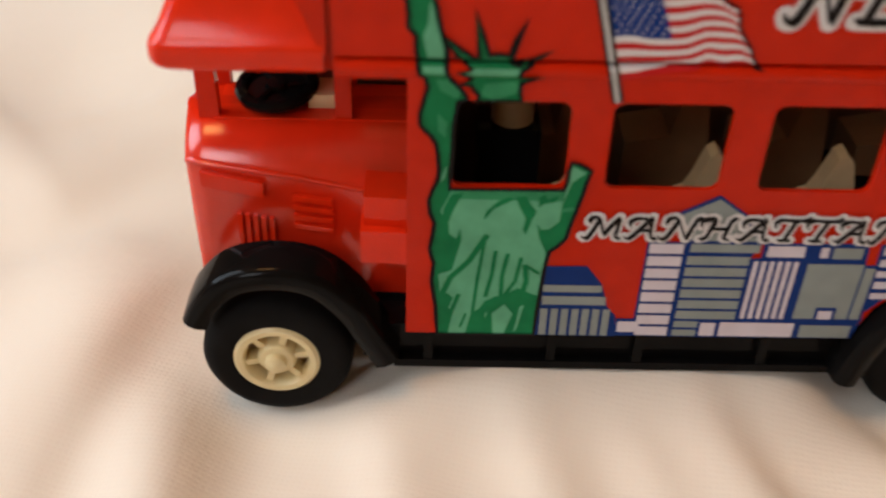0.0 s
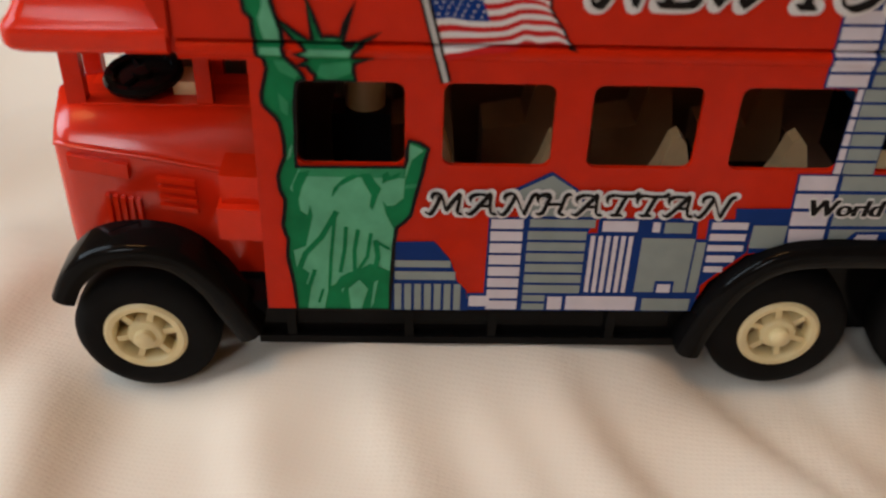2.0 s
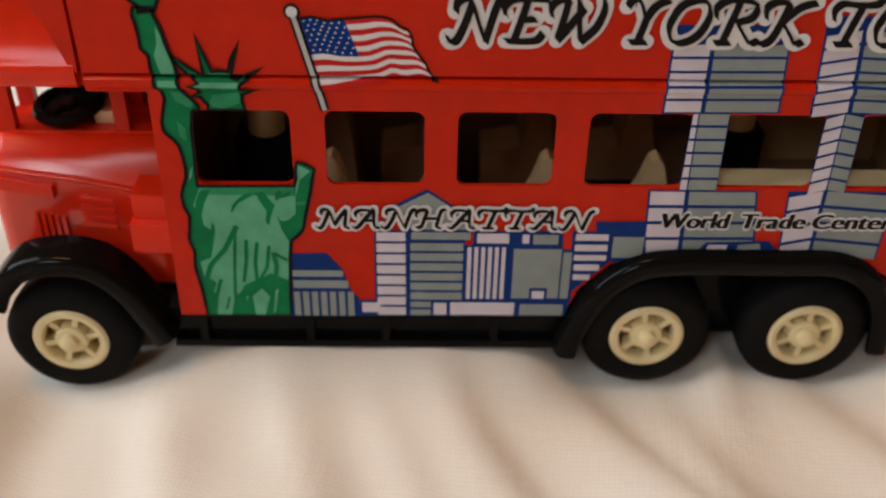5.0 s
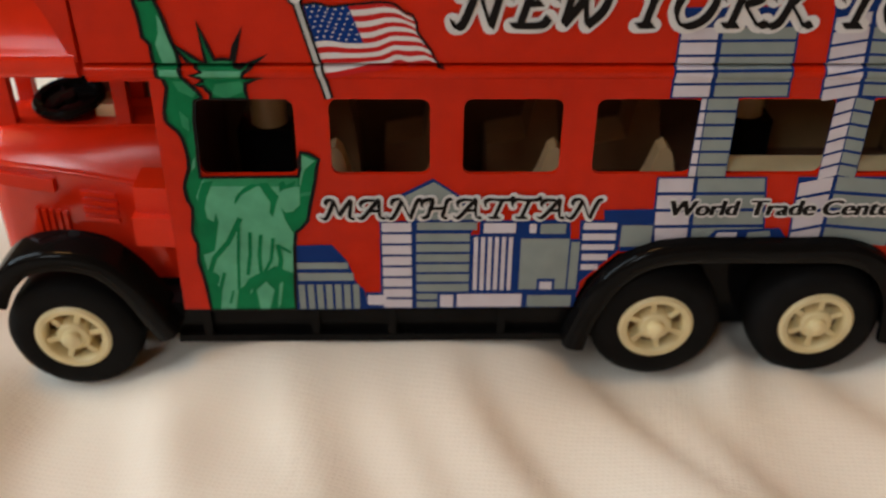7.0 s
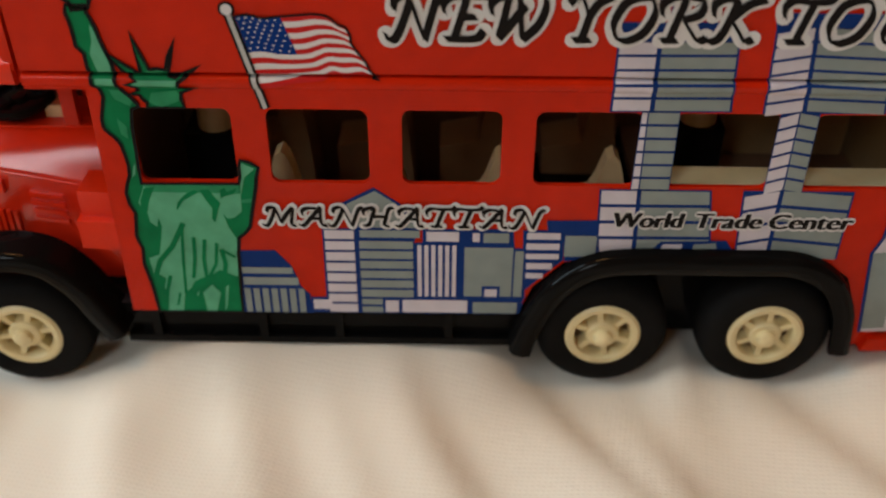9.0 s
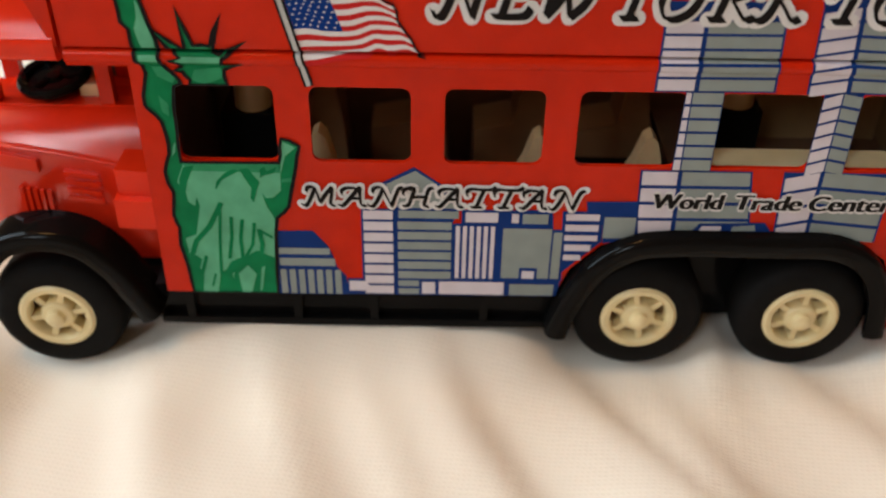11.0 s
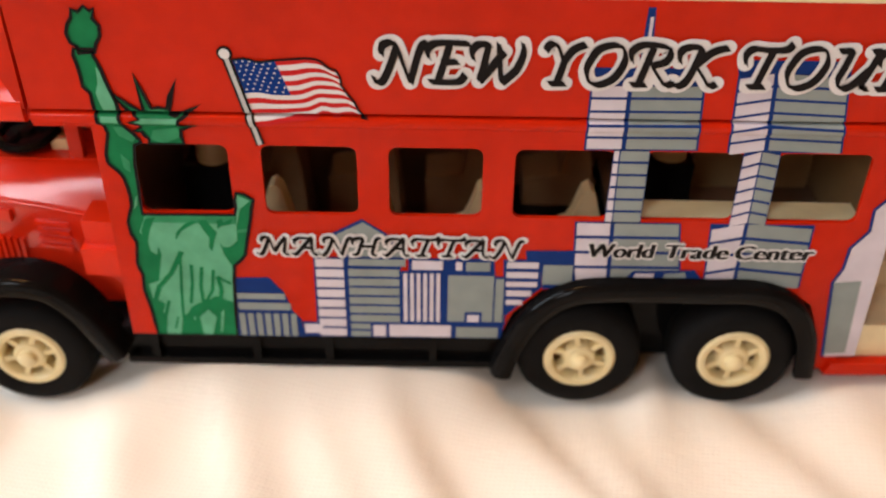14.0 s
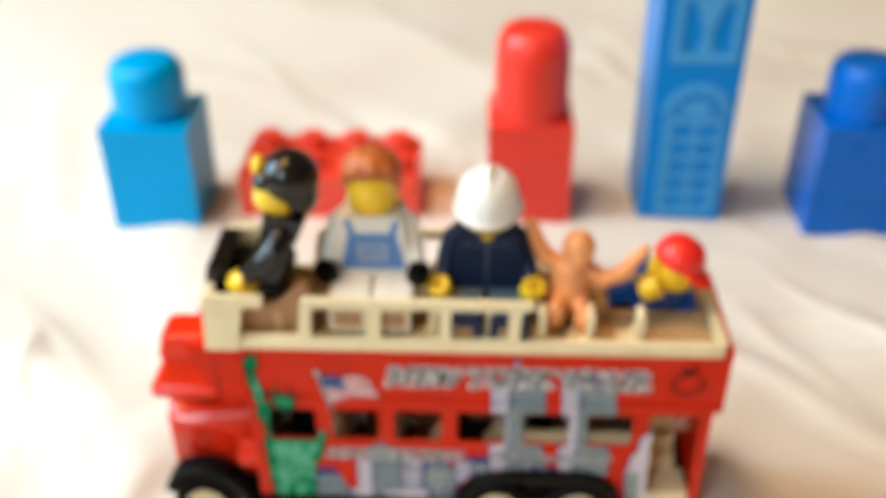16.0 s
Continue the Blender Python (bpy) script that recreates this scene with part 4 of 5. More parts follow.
def building(name, grounds, panels, label):
    """grounds: navy polygons; panels: (x0, x1, z0, z1, white?) patches."""
    bm = bmesh.new()
    SKYLINE.append(name)
    over = 0.15 * len(SKYLINE)
    for pts in grounds:
        shape(bm, pts, 0, 1 + over)
    for x0, x1, z0, z1, white in panels:
        slab(bm, x0, x1, z0, z1, 1 if white else 2, 3 + over)
    return printed(name, bm, [INK_NAVY, INK_LILAC, INK_GREY], label)


def storeys(x0, x1, z0, z1, n, white, gap=0.3):
    step = (z1 - z0) / n
    return [(x0, x1, z0 + step * i + gap / 2, z0 + step * (i + 1) - gap / 2, white) for i in range(n)]


def bays(x0, x1, z0, z1, n, white, gap=0.3):
    step = (x1 - x0) / n
    return [(x0 + step * i + gap / 2, x0 + step * (i + 1) - gap / 2, z0, z1, white) for i in range(n)]


LABEL = "printed grey and white tower block with navy lines"


def corners(x0, x1, z0, z1):
    return [(x0, z0), (x1, z0), (x1, z1), (x0, z1)]


building("building_print", [[(24.6, 21.0), (28.3, 21.1), (29.8, 19.1), (30.2, 17.9), (30.6, 16.4), (31.5, 15.3), (31.7, 12.8), (24.0, 12.8)]],
         [(24.6, 29.9, 18.1, 18.9, 0), (24.6, 30.4, 16.6, 17.6, 0)] + bays(24.4, 31.1, 12.9, 16.1, 7, 0), LABEL)
building("building_print", [corners(31.6, 34.3, 12.9, 15.0)], [(31.8, 33.8, 13.4, 14.7, 1)], LABEL)
building("building_print", [[(33.3, 23.9), (43.3, 24.1), (42.6, 22.3), (42.8, 15.0), (39.3, 12.9), (33.2, 12.9)]],
         storeys(33.5, 36.5, 12.9, 23.9, 8, 1) + storeys(37.0, 42.5, 15.0, 22.6, 6, 0) + [(37.1, 43.2, 22.9, 23.8, 0)] + storeys(37.0, 39.2, 12.9, 15.0, 2, 0), LABEL)
bm = bmesh.new()
shape(bm, [(35.4, 27.0), (38.7, 28.9), (41.3, 27.0), (43.5, 23.8), (36.8, 23.8)], 0, 1)
shape(bm, [(35.9, 26.9), (38.8, 28.5), (40.9, 27.0), (42.9, 24.1), (37.1, 24.1)], 1, 2)
printed("building_print", bm, [INK_NAVY, INK_GREY], "printed grey gabled roof with a navy outline")
building("building_print", [[(43.5, 24.0), (47.4, 24.0), (47.9, 15.0), (42.7, 15.0), (42.5, 22.2), (43.5, 22.3)]], bays(42.8, 47.1, 15.3, 22.0, 6, 1) + [(43.9, 47.2, 22.5, 23.7, 1)], LABEL)
building("building_print", [[(47.3, 24.0), (52.7, 24.1), (52.9, 21.7), (53.8, 21.7), (54.3, 15.1), (47.8, 15.0)]],
         [(48.6, 49.3, 22.5, 23.6, 1), (49.7, 52.3, 22.4, 23.6, 0), (47.8, 52.8, 15.4, 21.8, 0), (53.0, 53.9, 15.4, 21.4, 0)], LABEL)
bm = bmesh.new()
slab(bm, 49.7, 51.6, 15.1, 16.8, 0, 5.2)
slab(bm, 50.0, 51.3, 15.4, 16.4, 1, 5.6)
printed("window_print", bm, [INK_NAVY, INK_LILAC], "small printed white window")
building("building_print", [[(39.0, 15.0), (54.2, 15.2), (53.8, 13.0), (39.1, 12.9)]], [(39.5, 40.9, 13.1, 14.7, 1), (41.3, 48.2, 13.1, 14.8, 1), (48.8, 53.5, 13.1, 14.6, 0)], LABEL)
building("building_print", [[(53.7, 24.0), (57.7, 24.0), (58.0, 20.3), (55.8, 18.0), (54.0, 16.0)]],
         [(54.1, 57.5, 22.9, 23.7, 1), (54.1, 57.5, 21.6, 22.4, 1), (54.1, 57.5, 20.4, 21.1, 1), (54.2, 56.9, 19.1, 19.9, 1), (54.2, 56.0, 17.9, 18.6, 1)], LABEL)
building("building_print", [[(56.0, 25.2), (61.1, 25.3), (61.7, 20.7), (58.1, 20.1), (57.7, 23.6), (56.2, 23.6)]], [(58.0, 61.2, 20.8, 23.4, 0)], LABEL)


def tower(upper, neck, lower, n_up, n_neck, n_low, skew, name):
    """A twin tower drawn over the panel, between two windows and below them. Each piece: outline corners tl, tr, br, bl and the column that splits white from grey."""
    bm = bmesh.new()
    for (tl, tr, br, bl), split_top, split_low, n in ((upper[0], upper[1], upper[2], n_up), (neck[0], neck[1], neck[2], n_neck), (lower[0], lower[1], lower[2], n_low)):
        shape(bm, [tl, tr, br, bl], 0, 1)

        def at(u, v):
            return (tl[0] * (1 - u) * (1 - v) + tr[0] * u * (1 - v) + bl[0] * (1 - u) * v + br[0] * u * v,
                    tl[1] * (1 - u) * (1 - v) + tr[1] * u * (1 - v) + bl[1] * (1 - u) * v + br[1] * u * v)

        for i in range(n):
            v0, v1 = (i + 0.08) / n, (i + 0.88) / n
            ua, ub = split_top * (1 - v0) + split_low * v0, split_top * (1 - v1) + split_low * v1
            w = skew / n * (0.2 if n > 6 else 1)
            e = 0.02
            if ua > 0.05:
                q = [at(e, v0 + w), at(ua - e, v0 - w * 0.3), at(ub - e, v1 - w * 0.3), at(e, v1 + w)]
                shape(bm, q, 1, 2)
            q = [at(ua + e, v0 - w * 0.3), at(1 - e, v0 + w * 0.5), at(1 - e, v1 + w * 0.5), at(ub + e, v1 - w * 0.3)]
            shape(bm, q, 2, 2)
    return printed(name, bm, [INK_NAVY, INK_LILAC, INK_GREY], "tall printed twin tower, white and grey storeys between navy lines")


tower(([(61.0, 44.6), (71.9, 44.7), (72.3, 37.6), (61.0, 37.5)], 0.345, 0.345), ([(64.0, 37.6), (67.6, 37.6), (67.7, 28.9), (63.9, 28.9)], 0.17, 0.22), ([(60.9, 29.0), (71.9, 29.0), (73.0, 21.3), (61.2, 21.2)], 0.355, 0.33), 5, 6, 4, 0.0, "tower_print")
tower(([(74.8, 46.0), (85.4, 46.1), (86.6, 37.6), (75.2, 37.5)], 0.34, 0.335), ([(76.9, 37.6), (80.6, 37.6), (80.7, 28.9), (76.9, 28.9)], 0.48, 0.5), ([(75.0, 29.0), (85.9, 29.0), (86.0, 20.8), (75.4, 21.2)], 0.345, 0.32), 6, 6, 4, 0.3, "tower_print")
bm = bmesh.new()
shape(bm, [(61.2, 46.4), (71.7, 46.5), (71.9, 44.6), (61.0, 44.5)], 0, 1)
shape(bm, [(65.5, 52.4), (66.2, 52.4), (66.5, 46.4), (65.3, 46.4)], 0, 2)
shape(bm, [(65.8, 51.5), (66.1, 51.5), (66.1, 48.8), (65.8, 48.8)], 1, 3)
printed("rooftop_print", bm, [INK_NAVY, INK_LILAC], "printed navy tower top with a mast")
bm = bmesh.new()
shape(bm, [(74.5, 47.4), (85.3, 47.4), (85.4, 46.0), (74.8, 45.9)], 0, 1)
printed("rooftop_print", bm, [INK_NAVY], "printed navy tower top")
bm = bmesh.new()
shape(bm, [(66.4, 21.1), (67.7, 22.8), (74.3, 23.0), (75.6, 21.2)], 0, 3)
shape(bm, [(68.0, 22.5), (70.0, 22.5), (69.9, 21.9), (67.7, 21.8)], 1, 4)
shape(bm, [(71.1, 22.5), (73.3, 22.7), (73.5, 22.0), (71.0, 21.9)], 2, 4)
printed("building_print", bm, [INK_NAVY, INK_LILAC, INK_GREY], "small printed navy building with pale roofs")

# the tall printed building before the door
bm = bmesh.new()
OUT = [(93.8, 34.0), (91.5, 31.0), (91.7, 28.4), (90.2, 26.2), (90.1, 23.5), (89.4, 21.6), (90.7, 11.1), (94.4, 11.2)]
shape(bm, OUT, 1, 1)
stroke(bm, OUT[:7], 0.35, 0, 3)
shape(bm, [(89.3, 21.6), (92.5, 21.9), (93.2, 11.7), (90.8, 11.5)], 2, 2)
printed("building_print", bm, [INK_NAVY, INK_LILAC, INK_GREY], "printed white building with a stepped navy edge")

# the fruit outline
bm = bmesh.new()
ring = [(99.5 + (2.75 + 0.3 * math.cos(2 * a)) * math.cos(a), 46.2 + (2.7 - 0.3 * abs(math.cos(a))) * math.sin(a)) for a in [radians(60 + 300 * i / 28 * 1.14) for i in range(29)]]
stroke(bm, ring, 0.62, 0, 1)
stroke(bm, [(99.2, 48.8), (100.4, 50.4), (101.2, 50.6)], 0.9, 0, 2)
stroke(bm, [(99.4, 48.6), (98.0, 50.2)], 0.8, 0, 2)
printed("fruit_print", bm, [INK_BLACK], "black printed outline of a fruit with a leaf")


def lettering(text, corners, shear, bold, edge, name="lettering", label=""):
    """Bold black letters with a white edge, fitted between a lower left and an upper right corner."""
    (x0, z0), (x1, z1) = corners
    c = bpy.data.curves.new("text", "FONT")
    c.body, c.shear, c.resolution_u = text, shear, 4
    ob = bpy.data.objects.new("text", c)
    scene.collection.objects.link(ob)
    me = ob.to_mesh(depsgraph=None, preserve_all_data_layers=False)
    bmt = bmesh.new()
    bmt.from_mesh(me)
    ob.to_mesh_clear()
    bpy.data.objects.remove(ob)
    bpy.data.curves.remove(c)
    xs = [v.co.x for v in bmt.verts]
    zs = [v.co.y for v in bmt.verts]
    sx, sz = (x1 - x0) / (max(xs) - min(xs)), (z1 - z0) / (max(zs) - min(zs))
    bm = bmesh.new()
    # the edge is the same letters struck again round about, beneath the black ones
    strikes = [(edge * math.cos(math.pi * k / 5), edge * math.sin(math.pi * k / 5), 1, 6 + 0.06 * k) for k in range(10)] + [(-bold, 0, 0, 7.0), (0, 0, 0, 7.1), (bold, 0, 0, 7.2)]
    for dx, dz, mat, layer in strikes:
        at = {v: bm.verts.new((x0 + dx + (v.co.x - min(xs)) * sx, -0.03 * layer, z0 + dz + (v.co.y - min(zs)) * sz)) for v in bmt.verts}
        for f in bmt.faces:
            bm.faces.new([at[v] for v in f.verts]).material_index = mat
    bmt.free()
    return printed(name, bm, [INK_BLACK, INK_WHITE], label)


# broad-nib slanted capitals, each a few strokes in a box one unit high
GLYPHS = {}
GLYPHS["N"] = (1.12, [[(0, .14), (.05, 0), (.2, .05), (.38, .5), (.5, .92)], [(.16, .70), (.2, .92), (.38, 1), (.5, .9), (.62, .5), (.78, 0)], [(.78, 0), (.9, .5), (1.02, .9), (1.16, 1)]])
GLYPHS["E"] = (0.92, [[(.06, .62), (.02, .8), (.14, .96), (.4, 1), (.92, .98)], [(.5, .98), (.38, .5), (.25, .03)], [(.08, .03), (.45, .02), (.72, .05), (.84, .22)], [(.36, .52), (.68, .54)]])
GLYPHS["W"] = (1.18, [[(.08, .6), (.05, .82), (.2, .97), (.44, .97)], [(.4, .97), (.32, .5), (.22, .05)], [(.22, .05), (.46, .38), (.74, .8)], [(.62, .98), (.65, .5), (.7, .02)], [(.7, .02), (1.0, .35), (1.14, .75), (1.12, 1)]])
GLYPHS["Y"] = (0.80, [[(0, .84), (.1, 1), (.26, .94), (.4, .56)], [(.4, .56), (.58, .86), (.84, 1)], [(.42, .6), (.35, .3), (.28, .03)], [(.12, .02), (.46, .03)]])
GLYPHS["O"] = (0.98, [[(.12, .5), (.1, .3), (.2, .06), (.42, .01), (.72, .2), (.9, .62), (.82, .93), (.6, .99), (.3, .86), (.12, .5)]])
GLYPHS["R"] = (0.98, [[(.06, .6), (.04, .84), (.25, 1), (.6, 1), (.86, .9), (.8, .62), (.5, .5)], [(.5, .98), (.38, .5), (.26, .03)], [(.1, .02), (.42, .03)], [(.5, .5), (.68, .22), (.84, .02), (1.0, .08)]])
GLYPHS["K"] = (1.0, [[(.1, .6), (.08, .84), (.25, .97), (.5, .97)], [(.54, .97), (.4, .4), (.26, .08), (.08, 0), (0, .12)], [(.42, .5), (.75, .85), (1.08, .97)], [(.45, .52), (.64, .25), (.8, .02), (.95, .08)]])
GLYPHS["T"] = (0.90, [[(.08, .58), (.05, .8), (.2, .96), (.5, .93), (.88, .95), (1.0, 1.1)], [(.62, .93), (.5, .5), (.38, .03)], [(.2, .02), (.56, .03)]])
GLYPHS["U"] = (0.98, [[(.12, .94), (.42, .97)], [(.4, .97), (.32, .6), (.22, .2), (.36, .02), (.56, .12), (.84, .5)], [(.82, .94), (1.04, .97)], [(1.0, .97), (.86, .5), (.74, .08), (.9, .04)]])
GLYPHS["M"] = (1.22, [[(0, .12), (.08, 0), (.2, .08), (.35, .5), (.48, .95)], [(.18, .74), (.24, .95), (.42, .98), (.5, .8), (.62, .16)], [(.62, .16), (.82, .6), (1.04, .98)], [(1.04, .98), (1.0, .5), (.96, .06), (1.12, .03)]])
GLYPHS["A"] = (0.98, [[(0, .1), (.08, 0), (.2, .08), (.45, .5), (.74, 1)], [(.74, 1), (.72, .5), (.76, .04), (.92, .05)], [(.14, .58), (.12, .78), (.3, .94), (.62, .92)], [(.36, .4), (.72, .4)]])
GLYPHS["H"] = (1.10, [[(.05, .6), (.05, .84), (.25, .97), (.42, .94), (.32, .5), (.22, .1), (.04, .02)], [(.3, .5), (.82, .52)], [(1.04, 1), (.88, .9), (.78, .4), (.72, .06), (.88, .03)]])
GLYPHS[" "] = (0.42, [])


def calligraphy(text, x0, x1, base, high, nib, edge, rise, label):
    """Broad-nib capitals with a white edge between x0 and x1; base, high: the foot line and the height; rise: how much the middle of the line lifts."""
    bm = bmesh.new()
    total = sum(GLYPHS[c][0] for c in text)
    unit = (x1 - x0) / total
    slant = Vector((math.cos(radians(48)), -math.sin(radians(48)))) * nib / 2
    at, k = 0.0, 0
    for c in text:
        for line in GLYPHS[c][1]:
            pts = []
            for u, v in curve(line, 5):
                s = (at + u) / total
                pts.append(Vector((x0 + (at + u) * unit, base + v * high + rise * math.sin(math.pi * s))))
            k += 1
            deep = 8 + 0.05 * (k % 17)
            # the white edge: a wide line with round ends
            stroke(bm, pts, edge, 1, 5 + 0.05 * (k % 17))
            for p in (pts[0], pts[-1]) if (pts[0] - pts[-1]).length > 0.05 else pts[:1]:
                shape(bm, [(p.x + edge / 2 * math.cos(2 * math.pi * i / 12), p.y + edge / 2 * math.sin(2 * math.pi * i / 12)) for i in range(12)], 1, 6 + 0.05 * (k % 17))
            stroke(bm, pts, nib * 0.36, 0, deep)
            a = [bm.verts.new((p.x - slant.x, -0.03 * (deep + 0.9), p.y - slant.y)) for p in pts]
            b = [bm.verts.new((p.x + slant.x, -0.03 * (deep + 0.9), p.y + slant.y)) for p in pts]
            for i in range(len(pts) - 1):
                bm.faces.new((a[i], a[i + 1], b[i + 1], b[i]))
        at += GLYPHS[c][0]
    return printed("lettering", bm, [INK_BLACK, INK_WHITE], label)


calligraphy("NEW YORK TOUR", 40.4, 91.8, 44.6, 4.1, 0.84, 1.5, 0.1, "black slanted capitals edged in white reading NEW YORK TOUR")
calligraphy("MANHATTAN", 27.4, 55.6, 24.3, 2.3, 0.46, 0.92, 0.1, "black slanted capitals edged in white reading MANHATTAN")
for word, x0, x1 in (("World", 62.7, 69.6), ("Trade", 70.9, 77.4), ("Center", 78.3, 86.5)):
    lettering(word, [(x0, 24.58), (x1, 26.36)], 0.12, 0.14, 0.28, label="small bold letters reading " + word)


# ---------------------------------------------------------------- toy figures: each one plain moulded mesh
def figure(name, at, turn, mats, label, head_gear, bib=False, split=0.0, hollow=(2.7, 0.9, 4.2)):
    """A seated block figure facing -y, its hips at the given place. Material slots: legs, torso, arms, hands, head,
    head gear, print, leg hollow patches, leg ends.
    """
    bm = bmesh.new()
    for s in (-1, 1):
        a = bmesh.new()
        box(a, min(s * (0.25 + split), s * (7.7 + split)), max(s * (0.25 + split), s * (7.7 + split)), -13.2, 3.2, -0.2, 6.0)
        box(a, min(s * (0.25 + split), s * (7.7 + split)), max(s * (0.25 + split), s * (7.7 + split)), -14.6, -12.6, -0.2, 6.2, 8)
        soften(a, 0.35, 2)
        tmp = bpy.data.meshes.new("tmp")
        a.to_mesh(tmp)
        a.free()
        bm.from_mesh(tmp)
        bpy.data.meshes.remove(tmp)
        x0 = s * (4 + split)
        # Flat patch on the leg end; its tan paints the shade of a hollow.
        box(bm, x0 - hollow[0], x0 + hollow[0], -14.68, -14.5, hollow[1], hollow[2], 7)
    # torso
    a = bmesh.new()
    vs = []
    for z, w, d in ((6.2, 7.8, 3.9), (18.8, 5.7, 3.9)):
        vs.append([a.verts.new((x, y, z)) for x, y in ((-w, -d), (w, -d), (w, d), (-w, d))])
    a.faces.new(vs[0])
    a.faces.new(vs[1])
    for i in range(4):
        a.faces.new((vs[0][i], vs[0][(i + 1) % 4], vs[1][(i + 1) % 4], vs[1][i]))
    soften(a, 0.35, 2)
    for f in a.faces:
        f.material_index = 1
    tmp = bpy.data.meshes.new("tmp")
    a.to_mesh(tmp)
    a.free()
    bm.from_mesh(tmp)
    bpy.data.meshes.remove(tmp)
    box(bm, -7.7 - split * 0.5, 7.7 + split * 0.5, -3.6, 3.2, 4.4, 6.6, 0)
    for s in (-1, 1):
        tube(bm, [(s * 5.4, 0.2, 16.9), (s * 6.7, 0.0, 15.8), (s * 7.8, -1.0, 12.2), (s * 8.7, -4.0, 9.0)], [1.9, 2.1, 1.9, 1.6], 2)
        hand = Matrix.Translation((s * 9.0, -6.0, 7.4)) @ pose(0, 0, 0, 24, s * 14, 0)
        lathe(bm, [(0.9, -1.9), (2.1, -1.9), (2.4, -1.3), (2.4, 1.3), (2.1, 1.9), (0.9, 1.9), (0.9, -1.9)], hand, 18, 3)
        tube(bm, [(s * 8.9, -4.0, 9.2), (s * 9.0, -5.4, 7.9)], 1.3, 3, 10, False)
    if bib:
        y = -3.98
        for pts in ([(-4.6, 15.2), (4.6, 15.2), (6.4, 7.0), (-6.4, 7.0)], [(-4.6, 15.2), (-3.2, 15.2), (-4.2, 18.2), (-5.5, 18.2)], [(4.6, 15.2), (3.2, 15.2), (4.2, 18.2), (5.5, 18.2)]):
            bm.faces.new([bm.verts.new((x, y, z)) for x, z in pts]).material_index = 6
        for x0, x1, z0, z1 in ((-2.6, 2.6, 12.2, 12.5), (-2.6, 2.6, 9.0, 9.3), (-2.6, -2.3, 9.0, 12.5), (2.3, 2.6, 9.0, 12.5), (-1.6, 1.6, 10.4, 10.7)):
            bm.faces.new([bm.verts.new((x, y - 0.05, z)) for x, z in ((x0, z0), (x1, z0), (x1, z1), (x0, z1))]).material_index = 1
    elif head_gear == "helmet":
        bm.faces.new([bm.verts.new((x, -3.98, z)) for x, z in ((-1.6, 18.6), (1.6, 18.6), (0, 17.4))]).material_index = 4
        for x0, x1, z0, z1 in ((-0.12, 0.12, 6.6, 17.0), (-5, 5, 16.3, 16.5)):
            bm.faces.new([bm.verts.new((x, -3.98, z)) for x, z in ((x0, z0), (x1, z0), (x1, z1), (x0, z1))]).material_index = 6
    # head and what it wears
    top = Matrix.Translation((0, 0, 18.8))
    lathe(bm, [(0, -0.4), (3.0, -0.4), (3.2, 0.3), (4.2, 0.5), (4.9, 1.5), (4.9, 7.4), (4.3, 8.4), (3.0, 8.8), (0, 8.8)], top, 28, 4)
    if head_gear == "hair":
        ball(bm, top @ Vector((0, 1.0, 8.3)), (5.6, 5.4, 4.0), 5, n=28)
        ball(bm, top @ Vector((0, 3.2, 5.4)), (4.9, 2.9, 4.6), 5, n=20)
        for s in (-1, 1):
            ball(bm, top @ Vector((s * 4.6, 0.6, 6.8)), (1.15, 3.0, 3.0), 5, n=14)
        for x, y, z, rx, lean in ((-3.7, -3.3, 8.8, 1.8, 30), (-1.8, -4.2, 9.8, 2.1, 22), (0.6, -4.4, 10.2, 2.2, 12), (2.8, -3.8, 9.6, 2.0, -10), (4.2, -2.5, 8.6, 1.5, -30)):
            ball(bm, top @ Vector((x, y, z)), (rx, 1.2, 1.7), 5, pose(0, 0, 0, 0, lean, 0), 14)
    elif head_gear == "helmet":
        cap = top @ pose(0, 0, 0, 8, 0, 0) @ Matrix.Translation((0, 0, 1.7)) @ Matrix.Diagonal((1, 1, 0.94, 1))
        lathe(bm, [(5.2, 3.2), (7.4, 2.5), (7.7, 2.9), (6.8, 3.9), (6.7, 5.8), (6.2, 8.0), (5.0, 9.7), (3.1, 10.8), (0, 11.1)], cap @ Matrix.Diagonal((0.9, 0.95, 1, 1)), 32, 5)
        crest = [(0, 6.3 * math.cos(radians(a)), 3.6 + 7.9 * math.sin(radians(a))) for a in range(14, 167, 8)]
        tube(bm, [cap @ Vector(p) for p in crest], 0.55, 5, 10)
    m = Matrix.Translation(at) @ turn
    bmesh.ops.transform(bm, matrix=m, verts=bm.verts[:])
    ob = part(name, bm, mats, None, "", 40)
    return tagged(ob, label, "toy figure", "toy figures on the upper deck")


figure("toy_figure", (37.4, 15.4, 57.4), pose(0, 0, 0), [WHITE, WHITE, WHITE, BLACK, YELLOW, HAIR, DENIM, HOLLOW_SHADE, IVORY],
       "seated toy figure in blue bib overalls with brown moulded hair", "hair", bib=True, split=0.1)
figure("toy_figure", (59.6, 15.2, 54.2), pose(0, 0, 0), [SLATE, NAVY, NAVY, YELLOW, YELLOW, HELMET, SLATE, HOLLOW_SHADE, NAVY],
       "seated toy figure with a dark blue jacket and white ridged helmet", "helmet", split=0.5, hollow=(2.0, 2.2, 4.4))

